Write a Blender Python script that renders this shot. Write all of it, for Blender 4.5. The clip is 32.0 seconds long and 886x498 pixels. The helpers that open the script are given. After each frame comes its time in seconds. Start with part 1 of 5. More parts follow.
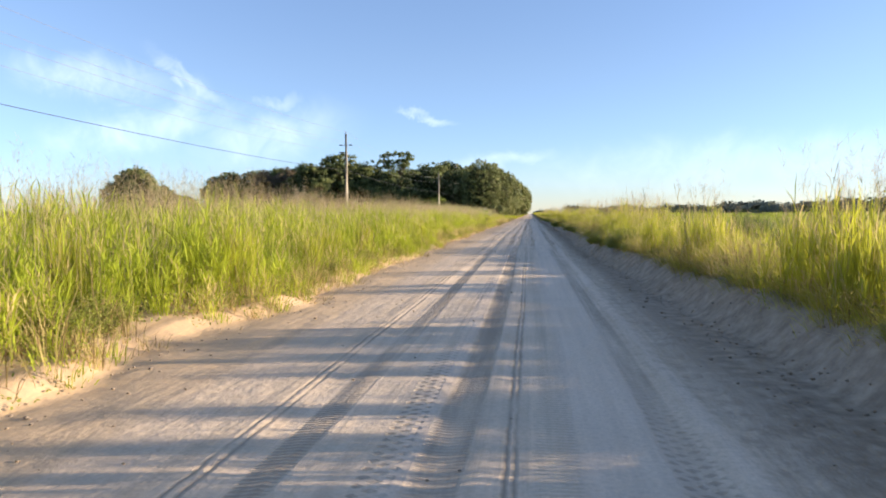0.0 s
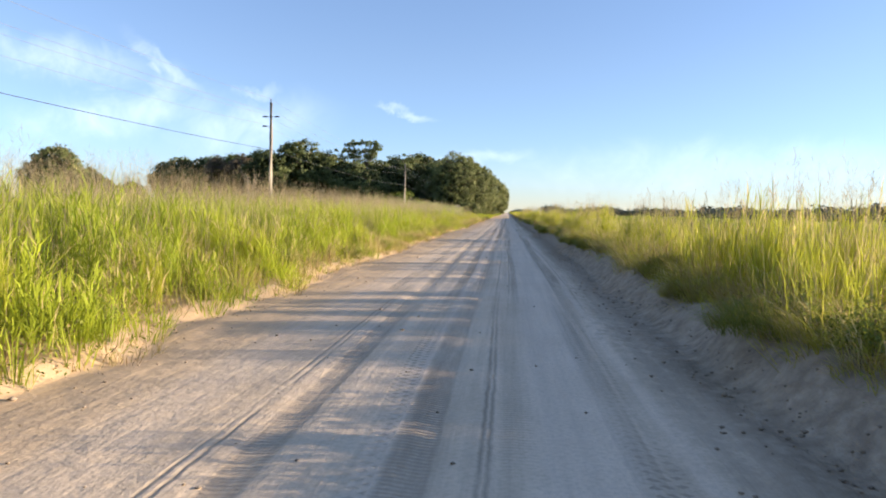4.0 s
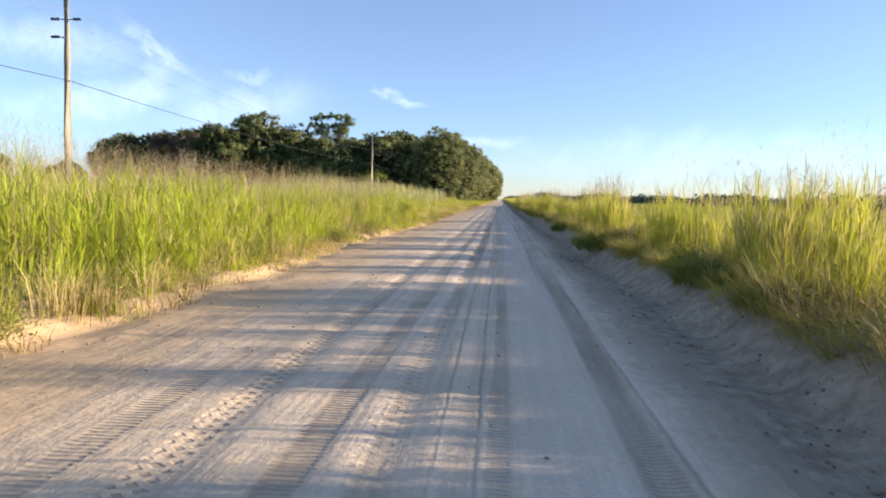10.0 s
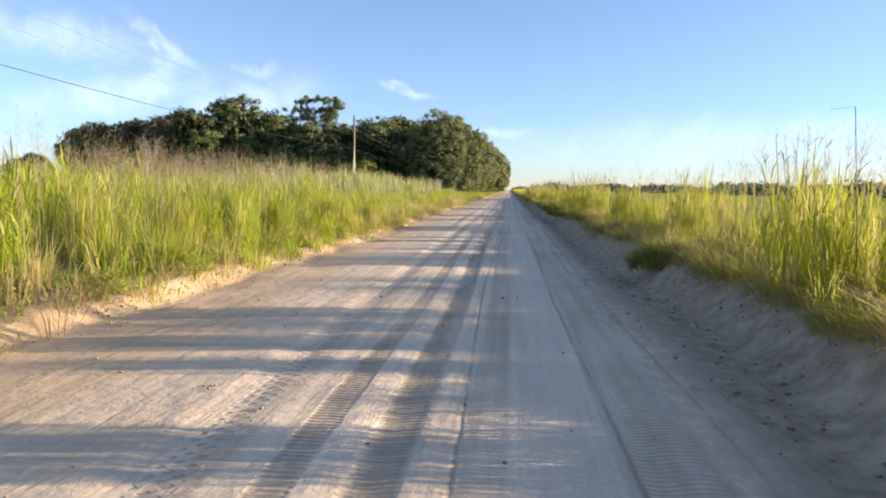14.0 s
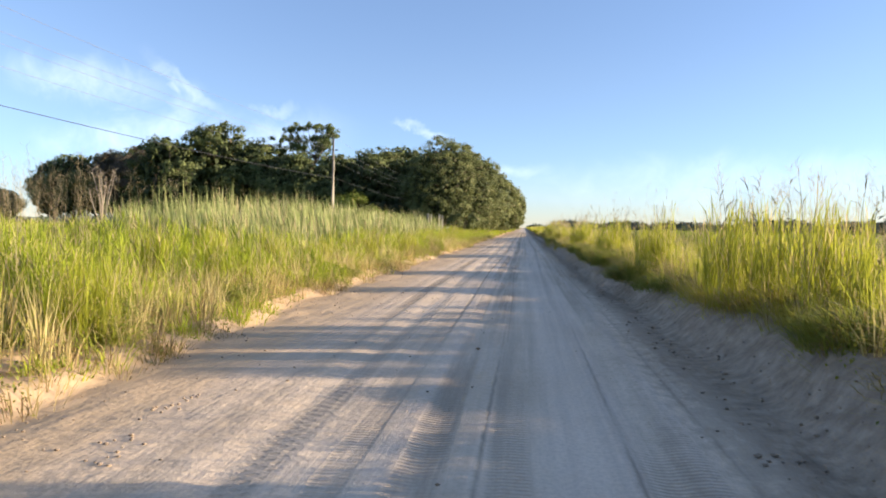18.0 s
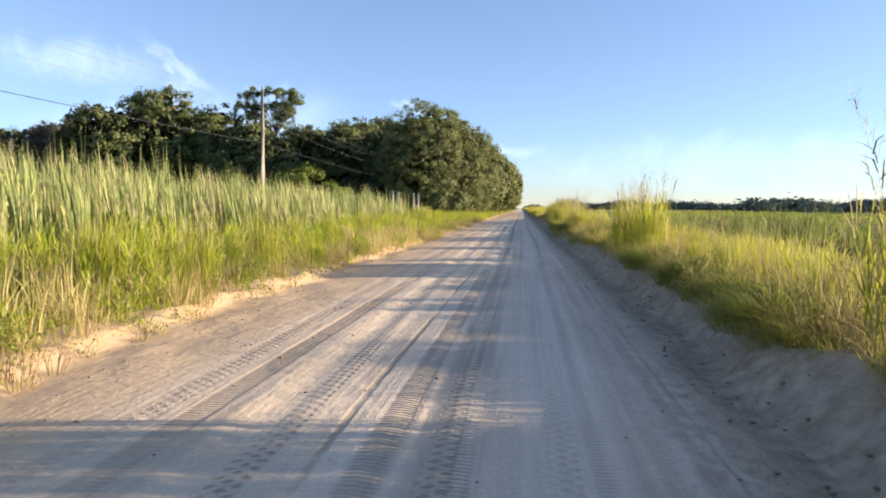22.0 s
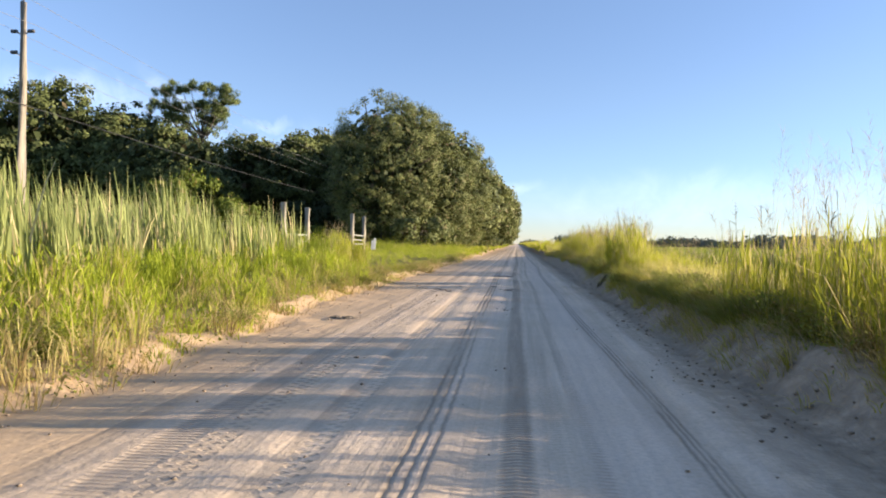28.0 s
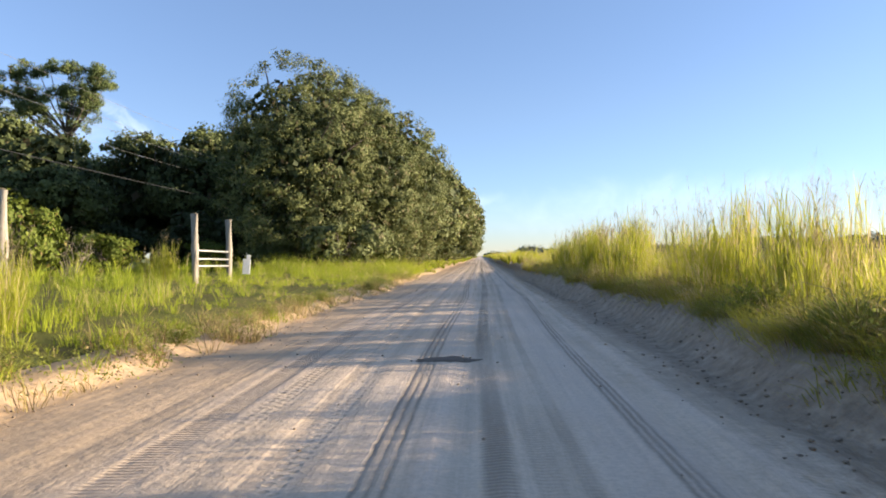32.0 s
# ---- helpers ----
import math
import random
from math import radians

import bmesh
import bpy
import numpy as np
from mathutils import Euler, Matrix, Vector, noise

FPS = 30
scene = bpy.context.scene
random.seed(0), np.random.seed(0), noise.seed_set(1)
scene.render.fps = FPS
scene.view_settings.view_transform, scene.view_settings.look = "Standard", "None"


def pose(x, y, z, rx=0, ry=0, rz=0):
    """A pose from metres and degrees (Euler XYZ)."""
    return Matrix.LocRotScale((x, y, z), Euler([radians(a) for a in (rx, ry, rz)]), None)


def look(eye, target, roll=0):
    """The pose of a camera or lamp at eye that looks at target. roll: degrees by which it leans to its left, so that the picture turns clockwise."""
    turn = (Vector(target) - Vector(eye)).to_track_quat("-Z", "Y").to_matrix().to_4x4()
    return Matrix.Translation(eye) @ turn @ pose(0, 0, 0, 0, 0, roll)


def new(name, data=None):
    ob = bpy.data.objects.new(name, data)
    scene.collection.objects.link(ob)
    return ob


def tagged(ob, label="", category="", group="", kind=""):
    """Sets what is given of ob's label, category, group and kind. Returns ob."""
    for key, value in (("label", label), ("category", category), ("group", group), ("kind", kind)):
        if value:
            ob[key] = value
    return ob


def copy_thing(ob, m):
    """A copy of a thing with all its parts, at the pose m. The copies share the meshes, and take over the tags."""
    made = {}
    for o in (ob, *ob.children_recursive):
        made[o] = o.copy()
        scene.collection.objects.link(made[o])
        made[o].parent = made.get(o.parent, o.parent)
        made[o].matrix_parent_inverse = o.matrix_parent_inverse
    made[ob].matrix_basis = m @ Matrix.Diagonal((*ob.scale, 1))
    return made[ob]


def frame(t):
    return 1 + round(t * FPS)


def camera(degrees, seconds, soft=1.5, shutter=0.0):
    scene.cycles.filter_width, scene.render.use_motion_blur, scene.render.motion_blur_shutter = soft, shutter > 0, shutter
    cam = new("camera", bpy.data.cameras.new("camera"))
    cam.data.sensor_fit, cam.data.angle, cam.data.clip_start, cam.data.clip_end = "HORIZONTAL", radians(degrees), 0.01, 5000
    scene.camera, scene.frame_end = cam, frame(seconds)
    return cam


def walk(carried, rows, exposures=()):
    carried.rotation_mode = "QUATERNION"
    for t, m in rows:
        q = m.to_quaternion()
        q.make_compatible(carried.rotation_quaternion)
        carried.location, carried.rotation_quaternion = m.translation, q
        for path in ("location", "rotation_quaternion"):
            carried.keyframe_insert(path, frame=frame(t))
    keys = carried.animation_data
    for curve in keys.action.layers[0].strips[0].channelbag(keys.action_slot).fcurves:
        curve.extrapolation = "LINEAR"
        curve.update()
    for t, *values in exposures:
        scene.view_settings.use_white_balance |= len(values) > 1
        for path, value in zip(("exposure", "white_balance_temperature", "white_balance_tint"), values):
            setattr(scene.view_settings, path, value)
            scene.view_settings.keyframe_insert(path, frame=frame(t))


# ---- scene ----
cam = camera(63.7, 32.0, soft=1.85, shutter=0.06)
PATH = [
    (0, (0.19, 0.252, 1.472), (-0.054, 2.235, 1.375), -0.6),
    (0.5, (0.223, 2.724, 1.561), (-0.035, 4.705, 1.467), -1.4),
    (1, (0.165, 5.114, 1.518), (-0.093, 7.096, 1.433), -0.5),
    (1.5, (0.145, 7.502, 1.537), (-0.098, 9.485, 1.439), -0.1),
    (2, (0.121, 9.803, 1.511), (-0.092, 11.789, 1.396), 1.0),
    (2.5, (0.135, 11.832, 1.55), (-0.047, 13.819, 1.414), 1.2),
    (3, (0.115, 13.991, 1.513), (-0.044, 15.98, 1.377), 2.0),
    (3.5, (0.126, 16.0, 1.537), (-0.031, 17.99, 1.409), 1.7),
    (4, (0.148, 18.118, 1.533), (-0.029, 20.107, 1.427), 1.2),
    (4.5, (0.151, 20.377, 1.544), (-0.065, 22.363, 1.454), 0.3),
    (6.5, (0.202, 29.403, 1.429), (-0.012, 31.386, 1.288), 0.9),
    (7, (0.176, 31.638, 1.46), (-0.011, 33.623, 1.296), 1.5),
    (7.5, (0.172, 33.983, 1.495), (-0.001, 35.967, 1.319), 2.1),
    (8, (0.147, 36.298, 1.545), (-0.02, 38.283, 1.363), 2.4),
    (8.5, (0.143, 38.544, 1.549), (-0.022, 40.53, 1.37), 2.4),
    (9, (0.166, 40.845, 1.523), (0.004, 42.831, 1.353), 2.3),
    (9.5, (0.195, 43.115, 1.488), (0.038, 45.103, 1.332), 1.8),
    (10, (0.213, 45.337, 1.478), (0.056, 47.326, 1.334), 1.5),
    (10.5, (0.178, 47.406, 1.462), (0.018, 49.395, 1.327), 1.5),
    (11, (0.144, 49.54, 1.448), (-0.029, 51.528, 1.313), 1.5),
    (11.5, (0.087, 51.774, 1.405), (-0.096, 53.761, 1.268), 2.0),
    (12, (0.067, 54.005, 1.413), (-0.125, 55.99, 1.265), 1.7),
    (12.5, (0.042, 56.206, 1.426), (-0.15, 58.19, 1.264), 1.3),
    (13, (0.272, 58.391, 1.419), (0.083, 60.375, 1.248), 1.1),
    (13.5, (0.385, 60.506, 1.459), (0.202, 62.49, 1.283), 0.9),
    (14, (0.31, 62.594, 1.494), (0.13, 64.579, 1.326), 0.9),
    (14.5, (0.15, 64.715, 1.512), (-0.031, 66.7, 1.355), 0.9),
    (16.5, (0.374, 73.647, 1.48), (0.182, 75.635, 1.37), 1.3),
    (17, (0.319, 75.894, 1.483), (0.118, 77.882, 1.391), 1.4),
    (17.5, (0.26, 78.132, 1.482), (0.048, 80.119, 1.406), 1.1),
    (18, (0.233, 80.363, 1.496), (0.009, 82.35, 1.433), 0.8),
    (18.5, (0.208, 82.56, 1.5), (-0.027, 84.546, 1.445), 0.2),
    (19, (0.2, 84.827, 1.52), (-0.044, 86.812, 1.467), -0.3),
    (19.5, (0.138, 87.064, 1.519), (-0.113, 89.047, 1.462), -0.3),
    (20, (0.134, 89.378, 1.538), (-0.138, 91.358, 1.466), -0.6),
    (20.5, (0.206, 91.62, 1.613), (-0.08, 93.597, 1.516), -0.7),
    (21, (0.301, 93.931, 1.699), (0.017, 95.907, 1.58), -0.4),
    (21.5, (0.331, 96.461, 1.611), (0.073, 98.44, 1.483), -0.1),
    (22, (0.335, 99.014, 1.525), (0.119, 100.999, 1.409), 0.4),
    (22.5, (0.205, 101.309, 1.491), (0.028, 103.299, 1.393), 0.8),
    (23, (0.1, 103.427, 1.454), (-0.065, 105.418, 1.366), 0.8),
    (23.5, (-0.009, 105.638, 1.444), (-0.186, 107.628, 1.349), 0.4),
    (24, (-0.049, 107.749, 1.453), (-0.245, 109.737, 1.345), 0.2),
    (24.5, (-0.112, 109.919, 1.424), (-0.32, 111.905, 1.318), 0.0),
    (25, (-0.186, 112.148, 1.435), (-0.398, 114.134, 1.346), 0.0),
    (25.5, (-0.233, 114.322, 1.427), (-0.451, 116.309, 1.367), 0.3),
    (27.5, (-0.239, 123.506, 1.244), (-0.45, 125.495, 1.228), 0.7),
    (28, (-0.131, 125.872, 1.301), (-0.337, 127.862, 1.282), 1.0),
    (28.5, (-0.219, 128.238, 1.291), (-0.414, 130.229, 1.27), 1.1),
    (29, (-0.22, 130.627, 1.29), (-0.402, 132.618, 1.277), 1.3),
    (29.5, (-0.237, 133.044, 1.29), (-0.408, 135.037, 1.29), 1.1),
    (30, (-0.225, 135.475, 1.296), (-0.385, 137.468, 1.3), 0.8),
    (30.5, (-0.192, 137.855, 1.329), (-0.341, 139.85, 1.331), -0.2),
    (31, (-0.2, 140.144, 1.316), (-0.336, 142.14, 1.318), -0.9),
    (31.5, (-0.227, 142.362, 1.269), (-0.341, 144.359, 1.282), -1.1),
    (32, (-0.22, 144.6, 1.24), (-0.325, 146.597, 1.262), -1.3),
]
walk(cam, [(t, look(e, a, r)) for t, e, a, r in PATH], [(0, 1.66), (32, 1.66)])

# ---- light ----
SUN_EL, SUN_AZ = 11.0, 6.0  # degrees above the horizon; degrees ahead of square to the road, on its right
sun_data = bpy.data.lights.new("sun", "SUN")
sun_data.energy, sun_data.angle, sun_data.color = 5.0, radians(0.55), (1.0, 0.83, 0.61)
sun = new("sun", sun_data)
sun_to = Vector((math.cos(radians(SUN_AZ)) * math.cos(radians(SUN_EL)), math.sin(radians(SUN_AZ)) * math.cos(radians(SUN_EL)), math.sin(radians(SUN_EL))))
sun.matrix_world = look(sun_to * 60, (0, 0, 0))

world = bpy.data.worlds.new("sky")
scene.world = world
world.use_nodes = True
wt = world.node_tree
wt.nodes.clear()


def node(tree, kind, **values):
    n = tree.nodes.new(kind)
    for key, value in values.items():
        n.inputs[key.replace("_", " ")].default_value = value
    return n


def math_node(tree, op, a, b=None, c=None, clamp=False):
    n = tree.nodes.new("ShaderNodeMath")
    n.operation, n.use_clamp = op, clamp
    for i, v in enumerate((a, b, c)):
        if v is None:
            continue
        if isinstance(v, (int, float)):
            n.inputs[i].default_value = v
        else:
            tree.links.new(v, n.inputs[i])
    return n.outputs[0]


def mix_color(tree, fac, a, b, blend="MIX"):
    n = tree.nodes.new("ShaderNodeMix")
    n.data_type, n.blend_type = "RGBA", blend
    for sock, v in ((n.inputs[0], fac), (n.inputs[6], a), (n.inputs[7], b)):
        if isinstance(v, (int, float)):
            sock.default_value = v
        elif isinstance(v, tuple):
            sock.default_value = (*v, 1.0)
        else:
            tree.links.new(v, sock)
    return n.outputs[2]


sky = wt.nodes.new("ShaderNodeTexSky")
sky.sky_type, sky.sun_disc = "NISHITA", False
sky.sun_elevation, sky.sun_rotation = radians(SUN_EL), radians(90.0 - SUN_AZ)
sky.air_density, sky.dust_density, sky.ozone_density = 1.0, 0.0, 3.0
# thin cirrus, laid out by slope to the side and slope upward of the view ahead
CIRRUS = [
    # side, up, half length, half height, lean, weight
    (-0.145, 0.138, 0.034, 0.006, -20, 0.42),
    (-0.492, 0.194, 0.080, 0.010, -40, 0.36),
    (-0.640, 0.210, 0.110, 0.030, -8, 0.34),
    (-0.365, 0.168, 0.032, 0.009, 6, 0.36),
    (-0.370, 0.118, 0.100, 0.035, 10, 0.3),
    (-0.030, 0.072, 0.060, 0.012, 4, 0.3),
    (-0.560, 0.130, 0.140, 0.030, 6, 0.35),
    (-0.500, 0.160, 0.030, 0.040, -30, 0.3),
    (0.300, 0.070, 0.300, 0.030, 3, 0.18),
]
wco = wt.nodes.new("ShaderNodeTexCoord")
wsep = wt.nodes.new("ShaderNodeSeparateXYZ")
wt.links.new(wco.outputs["Generated"], wsep.inputs[0])
ahead = math_node(wt, "MAXIMUM", wsep.outputs[1], 0.02)
side_up = wt.nodes.new("ShaderNodeCombineXYZ")
wt.links.new(math_node(wt, "DIVIDE", wsep.outputs[0], ahead), side_up.inputs[0])
wt.links.new(math_node(wt, "DIVIDE", wsep.outputs[2], ahead), side_up.inputs[1])
wisp = node(wt, "ShaderNodeTexNoise", Scale=14.0, Detail=7.0, Roughness=0.62, Distortion=0.5)
wt.links.new(side_up.outputs[0], wisp.inputs["Vector"])
wander = wt.nodes.new("ShaderNodeMix")
wander.data_type, wander.blend_type = "RGBA", "LINEAR_LIGHT"
wander.inputs[0].default_value = 0.035
wt.links.new(side_up.outputs[0], wander.inputs[6])
wt.links.new(wisp.outputs["Color"], wander.inputs[7])
total = None
for side, up, long, tall, lean, weight in CIRRUS:
    place = wt.nodes.new("ShaderNodeMapping")
    place.vector_type = "TEXTURE"
    place.inputs["Location"].default_value = (side, up, 0)
    place.inputs["Rotation"].default_value = (0, 0, radians(lean))
    place.inputs["Scale"].default_value = (long, tall, 1)
    wt.links.new(wander.outputs[2], place.inputs["Vector"])
    size = wt.nodes.new("ShaderNodeVectorMath")
    size.operation = "LENGTH"
    wt.links.new(place.outputs[0], size.inputs[0])
    soft = wt.nodes.new("ShaderNodeMapRange")
    soft.interpolation_type = "SMOOTHERSTEP"
    wt.links.new(size.outputs["Value"], soft.inputs["Value"])
    for i, v in ((1, 1.7), (2, 0.0), (3, 0.0), (4, weight)):
        soft.inputs[i].default_value = v
    total = soft.outputs[0] if total is None else math_node(wt, "MAXIMUM", total, soft.outputs[0])
wisp_mask = wt.nodes.new("ShaderNodeMapRange")
wt.links.new(wisp.outputs["Fac"], wisp_mask.inputs["Value"])
for i, v in ((1, 0.3), (2, 0.72), (3, 0.1), (4, 1.0)):
    wisp_mask.inputs[i].default_value = v
cloud_fac = math_node(wt, "MULTIPLY", total, wisp_mask.outputs[0], clamp=True)
sky_tint = mix_color(wt, 1.0, sky.outputs[0], (1.46, 1.14, 1.01), "MULTIPLY")
haze = wt.nodes.new("ShaderNodeMapRange")
haze.interpolation_type = "SMOOTHSTEP"
wt.links.new(wsep.outputs[2], haze.inputs["Value"])
for i, v in ((1, 0.0), (2, 0.22), (3, 1.0), (4, 0.0)):
    haze.inputs[i].default_value = v
low_sky = wt.nodes.new("ShaderNodeMapRange")
low_sky.interpolation_type = "SMOOTHSTEP"
wt.links.new(wsep.outputs[2], low_sky.inputs["Value"])
for i, v in ((1, 0.0), (2, 1.0), (3, 1.0), (4, 0.0)):
    low_sky.inputs[i].default_value = v
sky_tint = mix_color(wt, low_sky.outputs[0], sky_tint, mix_color(wt, 1.0, sky_tint, (0.53, 0.60, 0.78), "MULTIPLY"))
sky_tint = mix_color(wt, haze.outputs[0], sky_tint, mix_color(wt, 1.0, sky_tint, (0.76, 0.95, 1.20), "MULTIPLY"))
sky_out = mix_color(wt, cloud_fac, sky_tint, (5.6, 6.0, 6.5))
back = node(wt, "ShaderNodeBackground", Strength=0.105)
wt.links.new(sky_out, back.inputs["Color"])
wout = wt.nodes.new("ShaderNodeOutputWorld")
wt.links.new(back.outputs[0], wout.inputs[0])


# ---- materials ----
def material(name):
    m = bpy.data.materials.new(name)
    m.use_nodes = True
    m.node_tree.nodes.clear()
    return m, m.node_tree


def noise_tex(t, scale, detail=4.0, rough=0.55, vector=None, dist=0.0):
    n = node(t, "ShaderNodeTexNoise", Scale=scale, Detail=detail, Roughness=rough, Distortion=dist)
    if vector is not None:
        t.links.new(vector, n.inputs["Vector"])
    return n.outputs["Fac"]


def ramp(t, fac, stops):
    n = t.nodes.new("ShaderNodeValToRGB")
    t.links.new(fac, n.inputs[0])
    el = n.color_ramp.elements
    while len(el) < len(stops):
        el.new(0.5)
    for e, (p, c) in zip(el, stops):
        e.position = p
        e.color = (c, c, c, 1) if isinstance(c, (int, float)) else (*c, 1)
    return n.outputs[0]


def finish(t, shader):
    out = t.nodes.new("ShaderNodeOutputMaterial")
    t.links.new(shader, out.inputs[0])


def principled(t, color, rough=0.8, metal=0.0, bump=None, strength=0.3, distance=0.02, spec=0.3):
    p = node(t, "ShaderNodeBsdfPrincipled", Roughness=rough, Metallic=metal)
    p.inputs["Specular IOR Level"].default_value = spec
    if isinstance(color, tuple):
        p.inputs["Base Color"].default_value = (*color, 1)
    else:
        t.links.new(color, p.inputs["Base Color"])
    if bump is not None:
        b = node(t, "ShaderNodeBump", Strength=strength, Distance=distance)
        t.links.new(bump, b.inputs["Height"])
        t.links.new(b.outputs[0], p.inputs["Normal"])
    return p.outputs[0]


def plant(name, dark, light, dry, dry_share=0.15, through_share=0.35, patch=0.35, gloss=0.65):
    """Leaves and blades: each island has its own tint, patches of the field differ, light shines through."""
    m, t = material(name)
    geo = t.nodes.new("ShaderNodeNewGeometry")
    co = t.nodes.new("ShaderNodeTexCoord")
    field = math_node(t, "ADD", math_node(t, "MULTIPLY", noise_tex(t, patch, 2.0, vector=co.outputs["Object"]), 0.48), math_node(t, "MULTIPLY", noise_tex(t, patch * 6.0, 2.0, vector=co.outputs["Object"]), 0.52))
    rnd = geo.outputs["Random Per Island"]
    own = math_node(t, "ADD", math_node(t, "MULTIPLY", rnd, 0.4), math_node(t, "MULTIPLY", math_node(t, "SUBTRACT", field, 0.37), 2.4), clamp=True)
    col = mix_color(t, own, dark, light)
    which = math_node(t, "FRACT", math_node(t, "MULTIPLY", rnd, 37.7))
    withered = math_node(t, "MULTIPLY", math_node(t, "SUBTRACT", noise_tex(t, patch * 2.3, 2.0, vector=co.outputs["Object"]), 0.45), dry_share * 11.0)
    col = mix_color(t, math_node(t, "LESS_THAN", which, withered), col, dry)
    surf = principled(t, col, rough=gloss, spec=0.2)
    glow = t.nodes.new("ShaderNodeBsdfTranslucent")
    t.links.new(col, glow.inputs[0])
    mixed = t.nodes.new("ShaderNodeMixShader")
    mixed.inputs[0].default_value = through_share
    t.links.new(surf, mixed.inputs[1])
    t.links.new(glow.outputs[0], mixed.inputs[2])
    finish(t, mixed.outputs[0])
    return m


M_GRASS = plant("guinea_grass", (0.15, 0.205, 0.020), (0.46, 0.50, 0.045), (0.52, 0.41, 0.19), 0.16, 0.46, 0.32)
M_GRASS_R = plant("verge_grass", (0.21, 0.235, 0.03), (0.51, 0.505, 0.055), (0.56, 0.44, 0.22), 0.24, 0.56, 0.4)
M_MAT = plant("matted_grass", (0.27, 0.25, 0.05), (0.57, 0.51, 0.09), (0.55, 0.44, 0.24), 0.26, 0.56, 0.5)
M_GOLD = plant("feathery_grass", (0.36, 0.33, 0.09), (0.66, 0.58, 0.17), (0.62, 0.50, 0.27), 0.3, 0.6, 0.5)
M_DRY = plant("dry_grass", (0.26, 0.195, 0.075), (0.47, 0.375, 0.16), (0.17, 0.11, 0.05), 0.2, 0.35, 0.6, 0.7)
M_SEED = plant("seed_heads", (0.34, 0.26, 0.14), (0.50, 0.41, 0.25), (0.30, 0.21, 0.13), 0.25, 0.5, 0.6, 0.8)
M_STRAW = plant("pale_straw", (0.40, 0.33, 0.12), (0.60, 0.50, 0.23), (0.34, 0.25, 0.12), 0.2, 0.4, 0.6, 0.7)
M_REED = plant("cattail_reeds", (0.07, 0.10, 0.024), (0.40, 0.425, 0.15), (0.50, 0.42, 0.22), 0.2, 0.34, 0.4)
# darker reed colour; the ditch reeds' shaded road side is put into it
M_DITCH = plant("ditch_reeds", (0.07, 0.095, 0.03), (0.22, 0.26, 0.06), (0.30, 0.25, 0.13), 0.15, 0.3, 0.5)
M_WEED = plant("roadside_weeds", (0.14, 0.165, 0.03), (0.32, 0.335, 0.07), (0.30, 0.22, 0.09), 0.16, 0.45, 1.0)
M_MOUND = plant("mound_grass", (0.20, 0.20, 0.038), (0.43, 0.405, 0.085), (0.42, 0.33, 0.15), 0.2, 0.5, 0.8)
M_FAR = plant("far_field_grass", (0.16, 0.215, 0.025), (0.34, 0.385, 0.05), (0.36, 0.31, 0.10), 0.12, 0.3, 0.06)
M_LEAF = plant("oak_leaves", (0.036, 0.05, 0.017), (0.18, 0.205, 0.07), (0.14, 0.125, 0.06), 0.03, 0.22, 0.35)
M_LEAF_B = plant("roadside_tree_leaves", (0.046, 0.062, 0.02), (0.225, 0.24, 0.088), (0.22, 0.18, 0.095), 0.08, 0.24, 0.35)
M_LEAF_C = plant("yellow_green_leaves", (0.06, 0.09, 0.012), (0.17, 0.20, 0.03), (0.2, 0.16, 0.05), 0.08, 0.3, 0.6)
M_NEEDLE = plant("pine_needles", (0.06, 0.085, 0.03), (0.19, 0.23, 0.08), (0.16, 0.13, 0.07), 0.06, 0.2, 0.5)
# leaf colour lifted and greyed, so that it carries the haze of distance
M_FARTREE = plant("haze_toned_far_leaves", (0.092, 0.106, 0.085), (0.165, 0.182, 0.14), (0.13, 0.13, 0.09), 0.1, 0.1, 0.05, 0.9)
# darker copy of the leaf colours; shade inside the wood is put into it
M_SHADE_TONED_LEAF = plant("shade_toned_leaves", (0.02, 0.03, 0.01), (0.07, 0.085, 0.03), (0.09, 0.07, 0.035), 0.06, 0.15, 0.35)
M_GREYLEAF = plant("grey_brown_twigs", (0.06, 0.05, 0.035), (0.14, 0.115, 0.08), (0.16, 0.12, 0.08), 0.3, 0.2, 0.5)


def bark(name, a, b, scale):
    m, t = material(name)
    co = t.nodes.new("ShaderNodeTexCoord")
    mp = t.nodes.new("ShaderNodeMapping")
    mp.inputs["Scale"].default_value = (scale, scale, scale * 0.12)
    t.links.new(co.outputs["Object"], mp.inputs[0])
    f = noise_tex(t, 1.0, 6.0, 0.65, mp.outputs[0])
    big = noise_tex(t, 0.7, 3.0, vector=co.outputs["Object"])
    col = mix_color(t, ramp(t, f, [(0.3, 0.0), (0.7, 1.0)]), a, b)
    col = mix_color(t, math_node(t, "MULTIPLY", big, 0.5), col, a)
    finish(t, principled(t, col, 0.85, bump=f, strength=0.6, distance=0.02))
    return m


M_BARK = bark("tree_bark", (0.05, 0.04, 0.03), (0.16, 0.13, 0.10), 9)
M_CANE = bark("dry_cane", (0.14, 0.12, 0.05), (0.30, 0.27, 0.12), 20)
M_DEADWOOD = bark("dead_wood", (0.16, 0.13, 0.10), (0.34, 0.29, 0.23), 12)
M_POLE = bark("weathered_pole_wood", (0.16, 0.138, 0.112), (0.33, 0.29, 0.24), 14)
M_POST = bark("weathered_post_wood", (0.19, 0.165, 0.135), (0.45, 0.40, 0.33), 16)
M_ARM = bark("weathered_crossarm_wood", (0.12, 0.10, 0.08), (0.26, 0.22, 0.18), 16)


